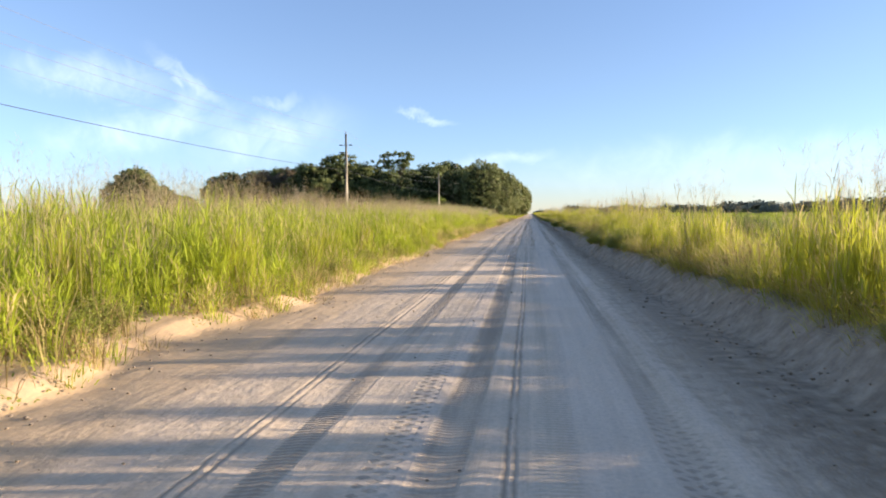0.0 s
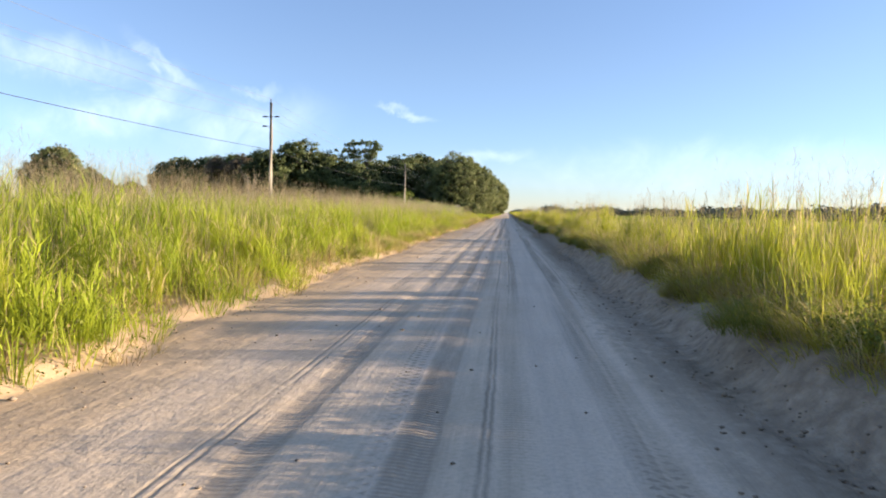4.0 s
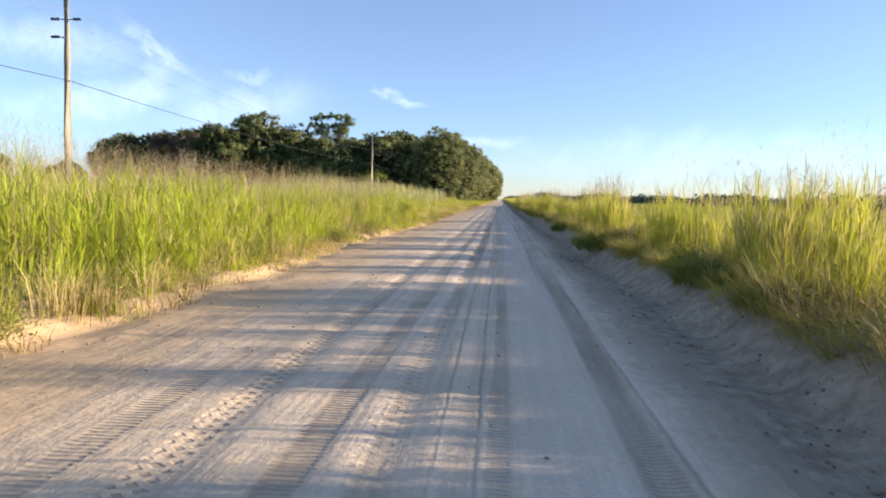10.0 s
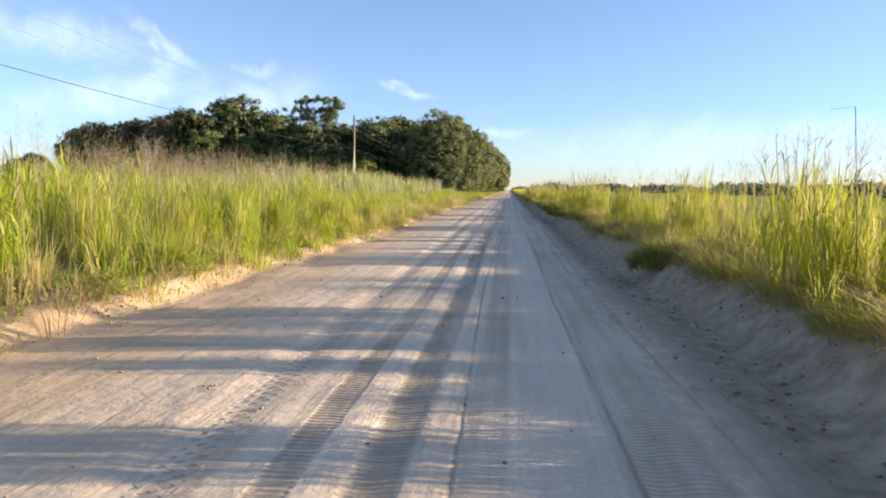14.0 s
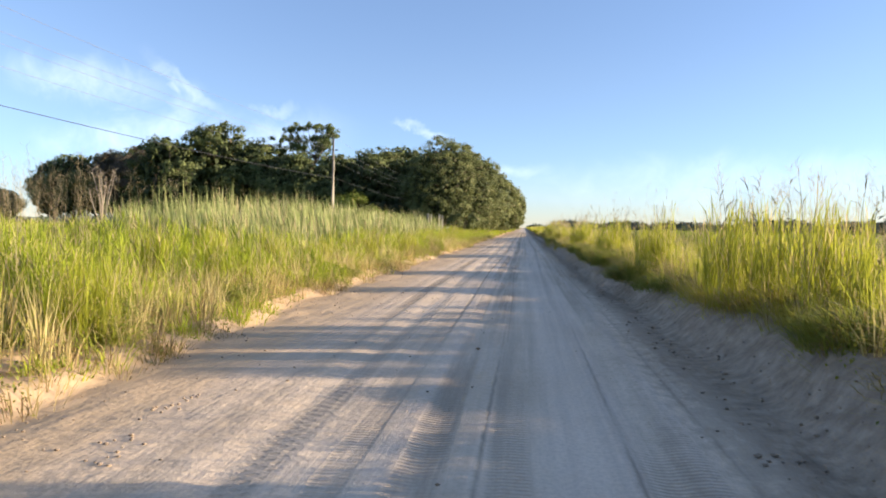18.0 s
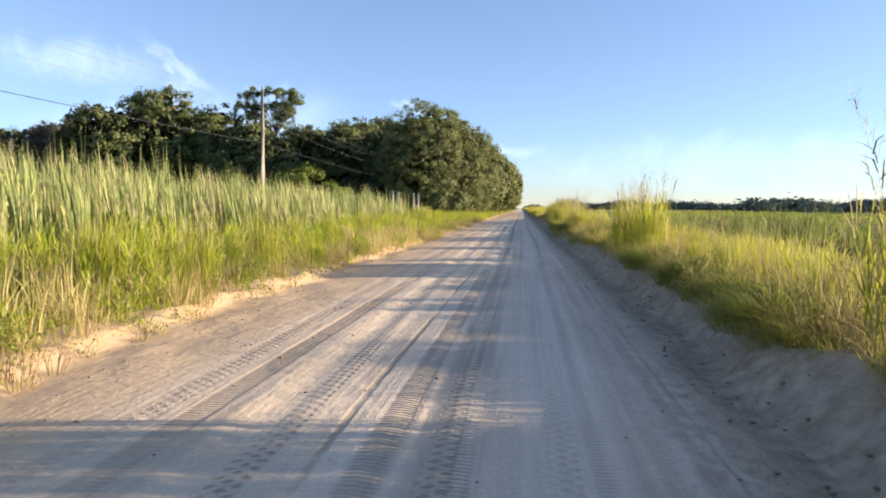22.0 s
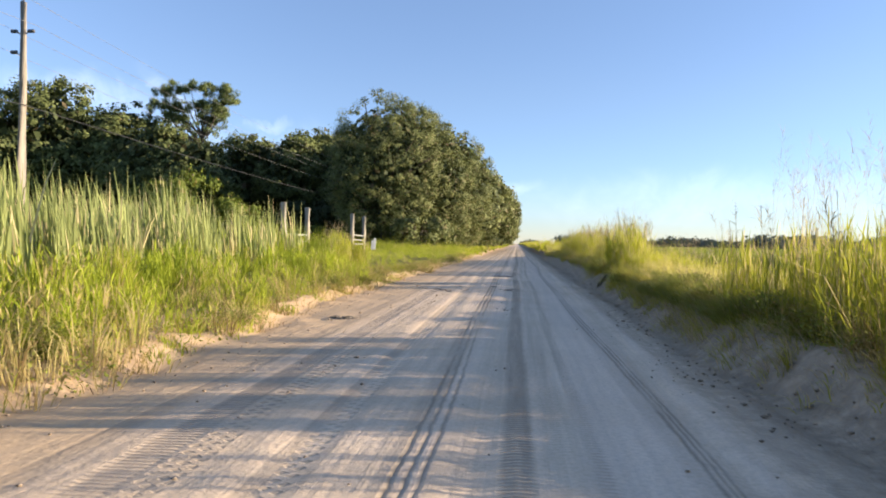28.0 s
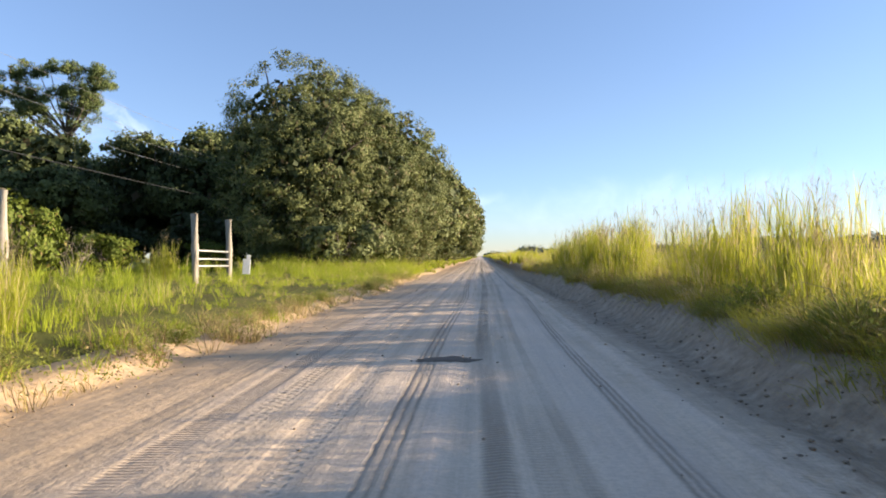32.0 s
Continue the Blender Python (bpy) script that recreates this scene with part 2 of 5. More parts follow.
def plain(name, color, rough=0.5, metal=0.0, worn=None):
    m, t = material(name)
    co = t.nodes.new("ShaderNodeTexCoord")
    f = noise_tex(t, 9.0, 6.0, 0.7, co.outputs["Object"])
    col = mix_color(t, ramp(t, f, [(0.45, 0.0), (0.75, 1.0)]), color, worn or tuple(c * 0.7 for c in color))
    finish(t, principled(t, col, rough, metal, bump=f, strength=0.15, distance=0.005))
    return m


M_WIRE = plain("cable_sheath", (0.03, 0.03, 0.034), 0.75)
M_WIRE_PALE = plain("aluminium_conductor", (0.20, 0.195, 0.19), 0.5, 0.3)
M_CERAMIC = plain("glazed_insulator", (0.10, 0.10, 0.115), 0.25)
M_STEEL = plain("galvanised_pipe", (0.50, 0.49, 0.46), 0.5, 0.4, (0.30, 0.26, 0.22))
M_WHITE = plain("white_painted_board", (0.78, 0.77, 0.72), 0.6, 0.0, (0.55, 0.50, 0.42))
M_CLOD = plain("dry_soil_clod", (0.27, 0.21, 0.155), 0.95, 0.0, (0.14, 0.108, 0.08))
M_MUD = plain("dark_mud", (0.15, 0.118, 0.092), 0.95, 0.0, (0.08, 0.063, 0.05))

# still, silty ditch water
M_WATER, t = material("silty_water")
co = t.nodes.new("ShaderNodeTexCoord")
f = noise_tex(t, 3.0, 4.0, 0.6, co.outputs["Object"])
finish(t, principled(t, mix_color(t, ramp(t, f, [(0.4, 0.0), (0.7, 1.0)]), (0.20, 0.17, 0.12), (0.30, 0.26, 0.19)), 0.12, bump=f, strength=0.05, distance=0.01, spec=0.5))

# sand: pale compacted dust in the middle, warm loose sand at the edges, wheel tracks lengthwise
M_ROAD, t = material("sand_road")
co = t.nodes.new("ShaderNodeTexCoord")
sep = t.nodes.new("ShaderNodeSeparateXYZ")
t.links.new(co.outputs["Object"], sep.inputs[0])


def lengthwise(scale_x, scale_y):
    mp = t.nodes.new("ShaderNodeMapping")
    mp.inputs["Scale"].default_value = (scale_x, scale_y, 1)
    t.links.new(co.outputs["Object"], mp.inputs[0])
    return mp.outputs[0]


sway = noise_tex(t, 1.0, 2.0, vector=lengthwise(0.0, 0.06))
sway2 = noise_tex(t, 1.0, 2.0, vector=lengthwise(0.0, 0.9))
xs = math_node(t, "ADD", sep.outputs[0], math_node(t, "ADD", math_node(t, "MULTIPLY", math_node(t, "SUBTRACT", sway, 0.5), 0.55), math_node(t, "MULTIPLY", math_node(t, "SUBTRACT", sway2, 0.5), 0.10)))
xn = math_node(t, "DIVIDE", math_node(t, "ADD", xs, 4.2), 6.6)  # 0 at the left edge, 1 at the right


def at_x(x):
    return (x + 4.2) / 6.6


def strips(items, base=0.0):
    stops = []
    for x, half, value in items:
        stops += [(at_x(x - half * 1.5), base), (at_x(x - half * 0.8), value), (at_x(x + half * 0.8), value), (at_x(x + half * 1.5), base)]
    return ramp(t, xn, stops)


fine = noise_tex(t, 26.0, 8.0, 0.7, co.outputs["Object"])
lump = noise_tex(t, 5.0, 5.0, 0.6, co.outputs["Object"])
broad = noise_tex(t, 0.5, 4.0, 0.6, co.outputs["Object"])
drawn = noise_tex(t, 1.0, 5.0, 0.65, lengthwise(7.0, 0.16))
col = mix_color(t, ramp(t, broad, [(0.35, 0.0), (0.65, 1.0)]), (0.635, 0.50, 0.375), (0.75, 0.60, 0.465))
warm = ramp(t, math_node(t, "ADD", xn, math_node(t, "MULTIPLY", math_node(t, "SUBTRACT", lump, 0.5), 0.10)), [(0.02, 1.0), (0.20, 0.75), (0.42, 0.12), (0.8, 0.0)])
col = mix_color(t, warm, col, (0.54, 0.365, 0.21))
col = mix_color(t, math_node(t, "MULTIPLY", ramp(t, drawn, [(0.40, 0.0), (0.66, 1.0)]), 0.38), col, (0.34, 0.27, 0.205))
DAMP = (0.235, 0.185, 0.14)


def window(y0, y1, fade=5.0):
    """1 between two places along the road, fading out beyond them."""
    up = t.nodes.new("ShaderNodeMapRange")
    up.interpolation_type = "SMOOTHSTEP"
    t.links.new(sep.outputs[1], up.inputs["Value"])
    up.inputs[1].default_value, up.inputs[2].default_value = y0 - fade, y0 + fade
    down = t.nodes.new("ShaderNodeMapRange")
    down.interpolation_type = "SMOOTHSTEP"
    t.links.new(sep.outputs[1], down.inputs["Value"])
    down.inputs[1].default_value, down.inputs[2].default_value = y1 + fade, y1 - fade
    return math_node(t, "MULTIPLY", up.outputs[0], down.outputs[0])


def lanes(items, shift, wander_by):
    """Tracks at their places across the road, which wander together along it."""
    noise_in = t.nodes.new("ShaderNodeMapping")
    noise_in.inputs["Scale"].default_value = (0.0, 0.05, 1)
    noise_in.inputs["Location"].default_value = (0, 0, shift)
    t.links.new(co.outputs["Object"], noise_in.inputs[0])
    way = math_node(t, "MULTIPLY", math_node(t, "SUBTRACT", noise_tex(t, 1.0, 1.0, vector=noise_in.outputs[0]), 0.5), wander_by / 6.6)
    where_x = math_node(t, "ADD", math_node(t, "DIVIDE", math_node(t, "ADD", sep.outputs[0], 4.2), 6.6), way)
    where_x = math_node(t, "ADD", where_x, math_node(t, "MULTIPLY", math_node(t, "SUBTRACT", lump, 0.5), 0.006))
    stops = []
    for x, half, value in items:
        stops += [(at_x(x - half * 1.12), 0.0), (at_x(x - half * 0.9), value), (at_x(x + half * 0.9), value), (at_x(x + half * 1.12), 0.0)]
    return ramp(t, where_x, stops)


def ribs(scale, slant, sharp, phase=0.0):
    """Cross ribs of a tyre, bent back from the middle of the tread."""
    mp = t.nodes.new("ShaderNodeMapping")
    mp.inputs["Rotation"].default_value = (0, 0, radians(slant))
    t.links.new(co.outputs["Object"], mp.inputs[0])
    w = t.nodes.new("ShaderNodeTexWave")
    w.bands_direction = "Y"
    for key, v in (("Scale", scale), ("Distortion", 1.6), ("Detail", 2.0), ("Detail Scale", 2.2), ("Phase Offset", phase)):
        w.inputs[key].default_value = v
    t.links.new(mp.outputs[0], w.inputs["Vector"])
    return ramp(t, w.outputs["Fac"], [(0.5 - sharp, 0.0), (0.5 + sharp, 1.0)])


TRACKS = []  # damp bands, fine-ribbed, coarse-lugged tracks and narrow grooves


def stretch(y0, y1, *kinds):
    """A stretch of the road with the tracks that run along it, kind by kind."""
    here, k = window(y0, y1), y1 * 0.173
    drifts = ((0.0, 0.35), (0.0, 0.35), (2.1, 0.45), (4.4, 0.55))
    layers = [math_node(t, "MULTIPLY", lanes(items, k + drift, far), here) for items, (drift, far) in zip(kinds, drifts)]
    TRACKS[:] = layers if not TRACKS else [math_node(t, "MAXIMUM", a, b) for a, b in zip(TRACKS, layers)]


stretch(-40, 30,
        [(-1.32, 0.12, 0.75), (-0.38, 0.14, 0.9), (1.02, 0.10, 0.75), (1.55, 0.10, 0.4)],
        [(-1.32, 0.11, 0.8), (-0.38, 0.13, 1.0), (0.28, 0.12, 0.45)],
        [(-0.68, 0.10, 1.0), (1.08, 0.14, 0.7)],
        [(-1.68, 0.016, 1.0), (-1.60, 0.014, 0.9), (0.05, 0.014, 1.0), (0.10, 0.012, 0.9), (-1.04, 0.016, 0.6), (-2.5, 0.016, 0.6)])
stretch(30, 60,
        [(-1.44, 0.10, 0.6), (-0.82, 0.11, 0.85), (-0.36, 0.10, 0.5), (0.27, 0.07, 0.5), (1.14, 0.12, 0.8), (1.75, 0.14, 0.4)],
        [(-2.05, 0.11, 0.7), (-0.80, 0.10, 0.8), (0.27, 0.06, 0.7), (1.16, 0.12, 1.0), (1.78, 0.13, 0.6)],
        [(-1.44, 0.10, 0.9), (-0.36, 0.10, 0.9)],
        [(-0.05, 0.016, 0.7), (0.19, 0.014, 0.8), (1.36, 0.016, 0.8), (-2.7, 0.016, 0.6), (-1.1, 0.014, 0.6)])
stretch(60, 90,
        [(-1.30, 0.12, 0.6), (-0.83, 0.10, 0.7), (-0.36, 0.13, 0.95), (0.16, 0.12, 0.3), (0.95, 0.05, 0.7), (1.30, 0.14, 0.35)],
        [(-0.83, 0.10, 0.9), (-0.36, 0.13, 1.0), (0.16, 0.13, 0.55), (1.20, 0.22, 0.75), (-1.95, 0.10, 0.5)],
        [(-1.30, 0.11, 0.7), (-2.25, 0.08, 0.5)],
        [(0.01, 0.016, 0.9), (0.95, 0.018, 0.9), (1.62, 0.018, 0.7), (-1.65, 0.014, 0.6)])
stretch(90, 117,
        [(-2.32, 0.08, 0.55), (-1.88, 0.11, 0.75), (-0.45, 0.11, 0.6), (-0.14, 0.12, 0.7), (0.86, 0.05, 0.6), (1.36, 0.16, 0.65)],
        [(-1.88, 0.12, 0.9), (-0.45, 0.11, 0.9), (0.06, 0.08, 0.9), (0.90, 0.06, 0.6), (1.40, 0.16, 0.5), (-3.0, 0.05, 0.5)],
        [(-2.36, 0.10, 1.0), (-1.27, 0.10, 0.95), (-0.16, 0.10, 1.0), (0.55, 0.09, 0.5)],
        [(-0.78, 0.018, 1.0), (0.02, 0.014, 0.6), (-2.75, 0.016, 0.7), (1.62, 0.016, 0.6), (0.40, 0.014, 0.4)])
stretch(117, 400,
        [(-2.75, 0.10, 0.6), (-2.25, 0.13, 0.7), (-1.5, 0.06, 0.7), (-0.82, 0.10, 0.6), (-0.14, 0.09, 0.75), (0.32, 0.05, 0.5), (0.88, 0.09, 0.55)],
        [(-2.28, 0.13, 0.9), (-0.14, 0.09, 1.0), (0.12, 0.08, 0.4), (0.34, 0.05, 0.6), (1.55, 0.12, 0.5)],
        [(-1.95, 0.10, 1.0), (-1.32, 0.07, 0.6), (-2.9, 0.10, 0.5)],
        [(-0.90, 0.014, 1.0), (-0.82, 0.014, 0.9), (-0.74, 0.014, 0.9), (0.82, 0.014, 1.0), (0.88, 0.014, 1.0), (0.94, 0.014, 0.9), (-0.48, 0.014, 0.7)])
patchy = ramp(t, noise_tex(t, 1.0, 5.0, 0.7, vector=lengthwise(4.0, 0.28)), [(0.34, 0.15), (0.56, 1.0)])
worn = ramp(t, noise_tex(t, 1.0, 3.0, vector=lengthwise(0.9, 0.2)), [(0.38, 0.1), (0.58, 1.0)])
fine_rib = ribs(5.6, 0, 0.30)
chevron_a, chevron_b = ribs(3.1, 38, 0.16), ribs(3.1, -38, 0.16, 1.5)
checker = math_node(t, "MULTIPLY", chevron_a, chevron_b)
dark, ribbed, lugged, grooves = TRACKS
col = mix_color(t, math_node(t, "MULTIPLY", math_node(t, "MULTIPLY", dark, patchy), 0.55), col, DAMP)
pale = strips([(-2.30, 0.25, 0.35), (-0.58, 0.07, 0.5), (0.70, 0.27, 0.75), (1.36, 0.05, 0.6)])
col = mix_color(t, math_node(t, "MULTIPLY", pale, 0.5), col, (0.74, 0.605, 0.505))
col = mix_color(t, math_node(t, "MULTIPLY", ramp(t, fine, [(0.42, 0.0), (0.68, 1.0)]), 0.32), col, (0.28, 0.215, 0.16))
ribbed = math_node(t, "MULTIPLY", math_node(t, "MULTIPLY", ribbed, worn), fine_rib)
lugged = math_node(t, "MULTIPLY", math_node(t, "MULTIPLY", lugged, worn), checker)
grooves = math_node(t, "MULTIPLY", grooves, ramp(t, noise_tex(t, 1.0, 4.0, 0.7, vector=lengthwise(2.0, 0.4)), [(0.34, 0.1), (0.54, 1.0)]))
col = mix_color(t, math_node(t, "MULTIPLY", ribbed, 0.5), col, DAMP)
col = mix_color(t, math_node(t, "MULTIPLY", lugged, 0.62), col, DAMP)
col = mix_color(t, math_node(t, "MULTIPLY", grooves, 0.75), col, DAMP)
height = math_node(t, "ADD", math_node(t, "MULTIPLY", fine, 0.2), math_node(t, "ADD", math_node(t, "MULTIPLY", lump, 0.7), math_node(t, "MULTIPLY", drawn, 0.45)))
for layer, deep in ((dark, 0.2), (ribbed, 0.7), (lugged, 0.6), (grooves, 0.35)):
    height = math_node(t, "SUBTRACT", height, math_node(t, "MULTIPLY", layer, deep))
# darker, clotted earth of the cut bank
earth = ramp(t, math_node(t, "ADD", xn, math_node(t, "MULTIPLY", math_node(t, "SUBTRACT", lump, 0.5), 0.16)), [(0.85, 0.0), (0.93, 1.0)])
soil = mix_color(t, ramp(t, lump, [(0.35, 0.0), (0.65, 1.0)]), (0.20, 0.158, 0.118), (0.38, 0.305, 0.232))
col = mix_color(t, math_node(t, "MULTIPLY", earth, 0.9), col, soil)
# churned, lumpy soil along both margins, and patches kicked up between the wheel tracks
churn = noise_tex(t, 8.0, 4.0, 0.6, lengthwise(1.0, 0.55))
where = math_node(t, "MULTIPLY", ramp(t, xn, [(0.10, 0.16), (0.34, 0.2), (0.46, 0.10), (0.78, 0.10), (0.90, 0.85)]), ramp(t, noise_tex(t, 1.0, 3.0, vector=lengthwise(1.1, 0.32)), [(0.40, 0.2), (0.58, 1.0)]))
kicked = math_node(t, "MULTIPLY", ramp(t, churn, [(0.50, 0.0), (0.60, 1.0)]), where)
col = mix_color(t, math_node(t, "MULTIPLY", kicked, 0.5), col, (0.23, 0.175, 0.13))
height = math_node(t, "ADD", height, math_node(t, "MULTIPLY", math_node(t, "MULTIPLY", churn, where), 3.0))
finish(t, principled(t, col, 0.95, bump=height, strength=0.62, distance=0.035, spec=0.15))

# field soil under the grass: thatch, humus and low green
M_GROUND, t = material("field_ground")
co = t.nodes.new("ShaderNodeTexCoord")
big = noise_tex(t, 0.05, 5.0, 0.6, co.outputs["Object"])
mid = noise_tex(t, 1.3, 6.0, 0.65, co.outputs["Object"])
small = noise_tex(t, 20.0, 6.0, 0.7, co.outputs["Object"])
col = mix_color(t, ramp(t, big, [(0.35, 0.0), (0.65, 1.0)]), (0.10, 0.115, 0.028), (0.155, 0.165, 0.038))
col = mix_color(t, ramp(t, mid, [(0.4, 0.0), (0.7, 1.0)]), col, (0.17, 0.13, 0.06))
col = mix_color(t, math_node(t, "MULTIPLY", small, 0.6), col, (0.07, 0.07, 0.022))
finish(t, principled(t, col, 0.95, bump=math_node(t, "ADD", small, mid), strength=0.9, distance=0.08, spec=0.1))


# ---- geometry helpers ----
RNG = np.random.default_rng(7)
LATTICE = RNG.random((64, 64))


def field_noise(x, y, size, shift=0):
    """Smooth noise from 0 to 1 over the plan, with features about size metres wide."""
    u, v = np.asarray(x, float) / size + shift * 7.31, np.asarray(y, float) / size + shift * 3.77
    i, j = np.floor(u).astype(int), np.floor(v).astype(int)
    f, g = u - i, v - j
    f, g = f * f * (3 - 2 * f), g * g * (3 - 2 * g)
    a, b = LATTICE[i % 64, j % 64], LATTICE[(i + 1) % 64, j % 64]
    c, d = LATTICE[i % 64, (j + 1) % 64], LATTICE[(i + 1) % 64, (j + 1) % 64]
    return (a * (1 - f) + b * f) * (1 - g) + (c * (1 - f) + d * f) * g


def step(a, b, x):
    s = np.clip((np.asarray(x, float) - a) / (b - a), 0, 1)
    return s * s * (3 - 2 * s)


def edge_left(y):
    return -4.0 + 0.9 * (field_noise(0, y, 14, 1) - 0.5) + 0.55 * (field_noise(0, y, 3.2, 2) - 0.5) + 0.35 * (field_noise(0, y, 1.1, 3) - 0.5)


def edge_right(y):
    return 2.3 + 0.5 * (field_noise(0, y, 17, 4) - 0.5) + 0.4 * (field_noise(0, y, 3.5, 5) - 0.5) + 0.2 * (field_noise(0, y, 1.2, 6) - 0.5)


def land_z(x, y):
    """Height of the land beside and under the road."""
    x, y = np.asarray(x, float), np.asarray(y, float)
    r, l = x - edge_right(y), edge_left(y) - x
    bank = (0.34 + 0.22 * field_noise(0, y, 6, 8)) * step(-0.08, 0.56, r) - 0.25 * step(5, 14, r)
    verge = 0.13 * step(-0.1, 0.35, l) + 0.17 * step(0.4, 3.0, l) + 0.25 * step(3, 8, l) - 0.2 * step(14, 40, l)
    rough = 0.10 * (field_noise(x, y, 0.8, 9) - 0.5) * (step(0.0, 0.4, r) + step(0, 0.4, l))
    ditch = -0.55 * step(5.0, 6.2, r) * step(9.6, 8.6, r) * step(20, 30, y) * step(330, 300, y)
    return bank + verge + rough + ditch


def link_mesh(name, co, quads=None, tris=None, mat=None, smooth=False):
    """One mesh object from arrays of corners, four-sided and three-sided faces."""
    me = bpy.data.meshes.new(name)
    nq, nt = (0 if quads is None else len(quads)), (0 if tris is None else len(tris))
    loops = np.concatenate([a.reshape(-1) for a in (quads, tris) if a is not None]).astype(np.int32)
    starts = np.concatenate([np.arange(nq) * 4, nq * 4 + np.arange(nt) * 3]).astype(np.int32)
    me.vertices.add(len(co))
    me.vertices.foreach_set("co", np.asarray(co, np.float32).reshape(-1))
    me.loops.add(len(loops))
    me.loops.foreach_set("vertex_index", loops)
    me.polygons.add(nq + nt)
    me.polygons.foreach_set("loop_start", starts)
    if smooth:
        me.polygons.foreach_set("use_smooth", np.ones(nq + nt, bool))
    me.update(calc_edges=True)
    if mat:
        me.materials.append(mat)
    return new(name, me)


def sheet(name, xs, ys, height_of, mat):
    gx, gy = np.meshgrid(xs, ys)
    co = np.stack([gx, gy, height_of(gx, gy)], -1).reshape(-1, 3)
    n, m = len(xs), len(ys)
    i = (np.arange(m - 1)[:, None] * n + np.arange(n - 1)[None, :]).reshape(-1)
    return link_mesh(name, co, quads=np.stack([i, i + 1, i + n + 1, i + n], -1), mat=mat, smooth=True)


def blade_arrays(x, y, z, h, w, lean, toward, segs=3, rng=RNG, stiff=2.0):
    """Corners and faces of tapering, bending blades. lean: tip offset over height; toward: the way they lean, radians."""
    n = len(x)
    levels = {1: ([0.0], [1.0]), 2: ([0.0, 0.55], [0.75, 1.0]), 3: ([0.0, 0.4, 0.75], [0.7, 1.0, 0.65])}[segs]
    face = toward + math.pi / 2 + rng.normal(0, 0.6, n)
    sx, sy = np.cos(face), np.sin(face)
    per = segs * 2 + 1
    co = np.empty((n, per, 3))

    def mid(s):
        out = lean * h * s ** stiff
        return x + np.cos(toward) * out, y + np.sin(toward) * out, z + h * s * (1 - 0.35 * np.minimum(lean, 1.6) * s)

    for k, (s, wide) in enumerate(zip(*levels)):
        mx, my, mz = mid(s)
        for e, sign in ((0, -0.5), (1, 0.5)):
            co[:, 2 * k + e, 0] = mx + sign * wide * w * sx
            co[:, 2 * k + e, 1] = my + sign * wide * w * sy
            co[:, 2 * k + e, 2] = mz
    co[:, -1, 0], co[:, -1, 1], co[:, -1, 2] = mid(1.0)
    base = (np.arange(n) * per)[:, None]
    quads = np.concatenate([base + np.array([[2 * k, 2 * k + 1, 2 * k + 3, 2 * k + 2]]) for k in range(segs - 1)]) if segs > 1 else None
    tris = base + np.array([[per - 3, per - 2, per - 1]])
    return co.reshape(-1, 3), quads, tris


def join_arrays(parts):
    co, quads, tris, at = [], [], [], 0
    for c, q, tr in parts:
        co.append(c)
        if q is not None:
            quads.append(q + at)
        if tr is not None:
            tris.append(tr + at)
        at += len(c)
    return np.concatenate(co), (np.concatenate(quads) if quads else None), (np.concatenate(tris) if tris else None)


def leaf_arrays(p, size, out, rng, slim=0.55):
    """Folded diamond leaves at the points p; out: the way each one roughly faces."""
    n = len(p)
    nrm = out + rng.normal(0, 0.6, (n, 3))
    nrm /= np.linalg.norm(nrm, axis=1)[:, None] + 1e-9
    a = np.cross(nrm, rng.normal(0, 1, (n, 3)))
    a /= np.linalg.norm(a, axis=1)[:, None] + 1e-9
    b = np.cross(nrm, a)
    s = (size * rng.uniform(0.6, 1.3, n))[:, None]
    co = np.stack([p - a * s, p - b * s * slim + nrm * s * 0.18, p + a * s, p + b * s * slim + nrm * s * 0.18], 1)
    return co.reshape(-1, 3), (np.arange(n) * 4)[:, None] + np.arange(4)[None, :], None


def part(name, bm, mat, parent, label=""):
    me = bpy.data.meshes.new(name)
    bm.to_mesh(me)
    bm.free()
    me.materials.append(mat)
    ob = new(name, me)
    ob.parent = parent
    return tagged(ob, label=label)


def part_arrays(name, arrays, mat, parent, label="", smooth=False):
    ob = link_mesh(name, *arrays, mat=mat, smooth=smooth)
    ob.parent = parent
    return tagged(ob, label=label)


def tube(bm, pts, radii, seg=8, cap=True, rough=0.0, rng=None):
    """A round, tapering rod through the points."""
    rings = []
    for i, (p, r) in enumerate(zip(pts, radii)):
        p = Vector(p)
        ahead_p = Vector(pts[min(i + 1, len(pts) - 1)]) - Vector(pts[max(i - 1, 0)])
        q = ahead_p.to_track_quat("Z", "Y")
        ring = []
        for k in range(seg):
            a = 2 * math.pi * k / seg
            rr = r * (1 + (rng.uniform(-rough, rough) if rng is not None else 0))
            ring.append(bm.verts.new(p + q @ Vector((math.cos(a) * rr, math.sin(a) * rr, 0))))
        rings.append(ring)
    for a, b in zip(rings, rings[1:]):
        for k in range(seg):
            f = bm.faces.new((a[k], a[(k + 1) % seg], b[(k + 1) % seg], b[k]))
            f.smooth = True
    if cap:
        bm.faces.new(rings[0][::-1])
        bm.faces.new(rings[-1])
    return bm


def box(bm, centre, size, m=None, bevel=0.01):
    made = bmesh.ops.create_cube(bm, size=1.0, matrix=Matrix.Translation(centre) @ (m or Matrix()) @ Matrix.Diagonal((*size, 1)))
    if bevel:
        edges = list({e for v in made["verts"] for e in v.link_edges})
        bmesh.ops.bevel(bm, geom=edges, offset=bevel, segments=1, affect="EDGES")
    return bm


# ---- road and land ----
LEFT_BORDER, RIGHT_BORDER = -5.3, 4.1


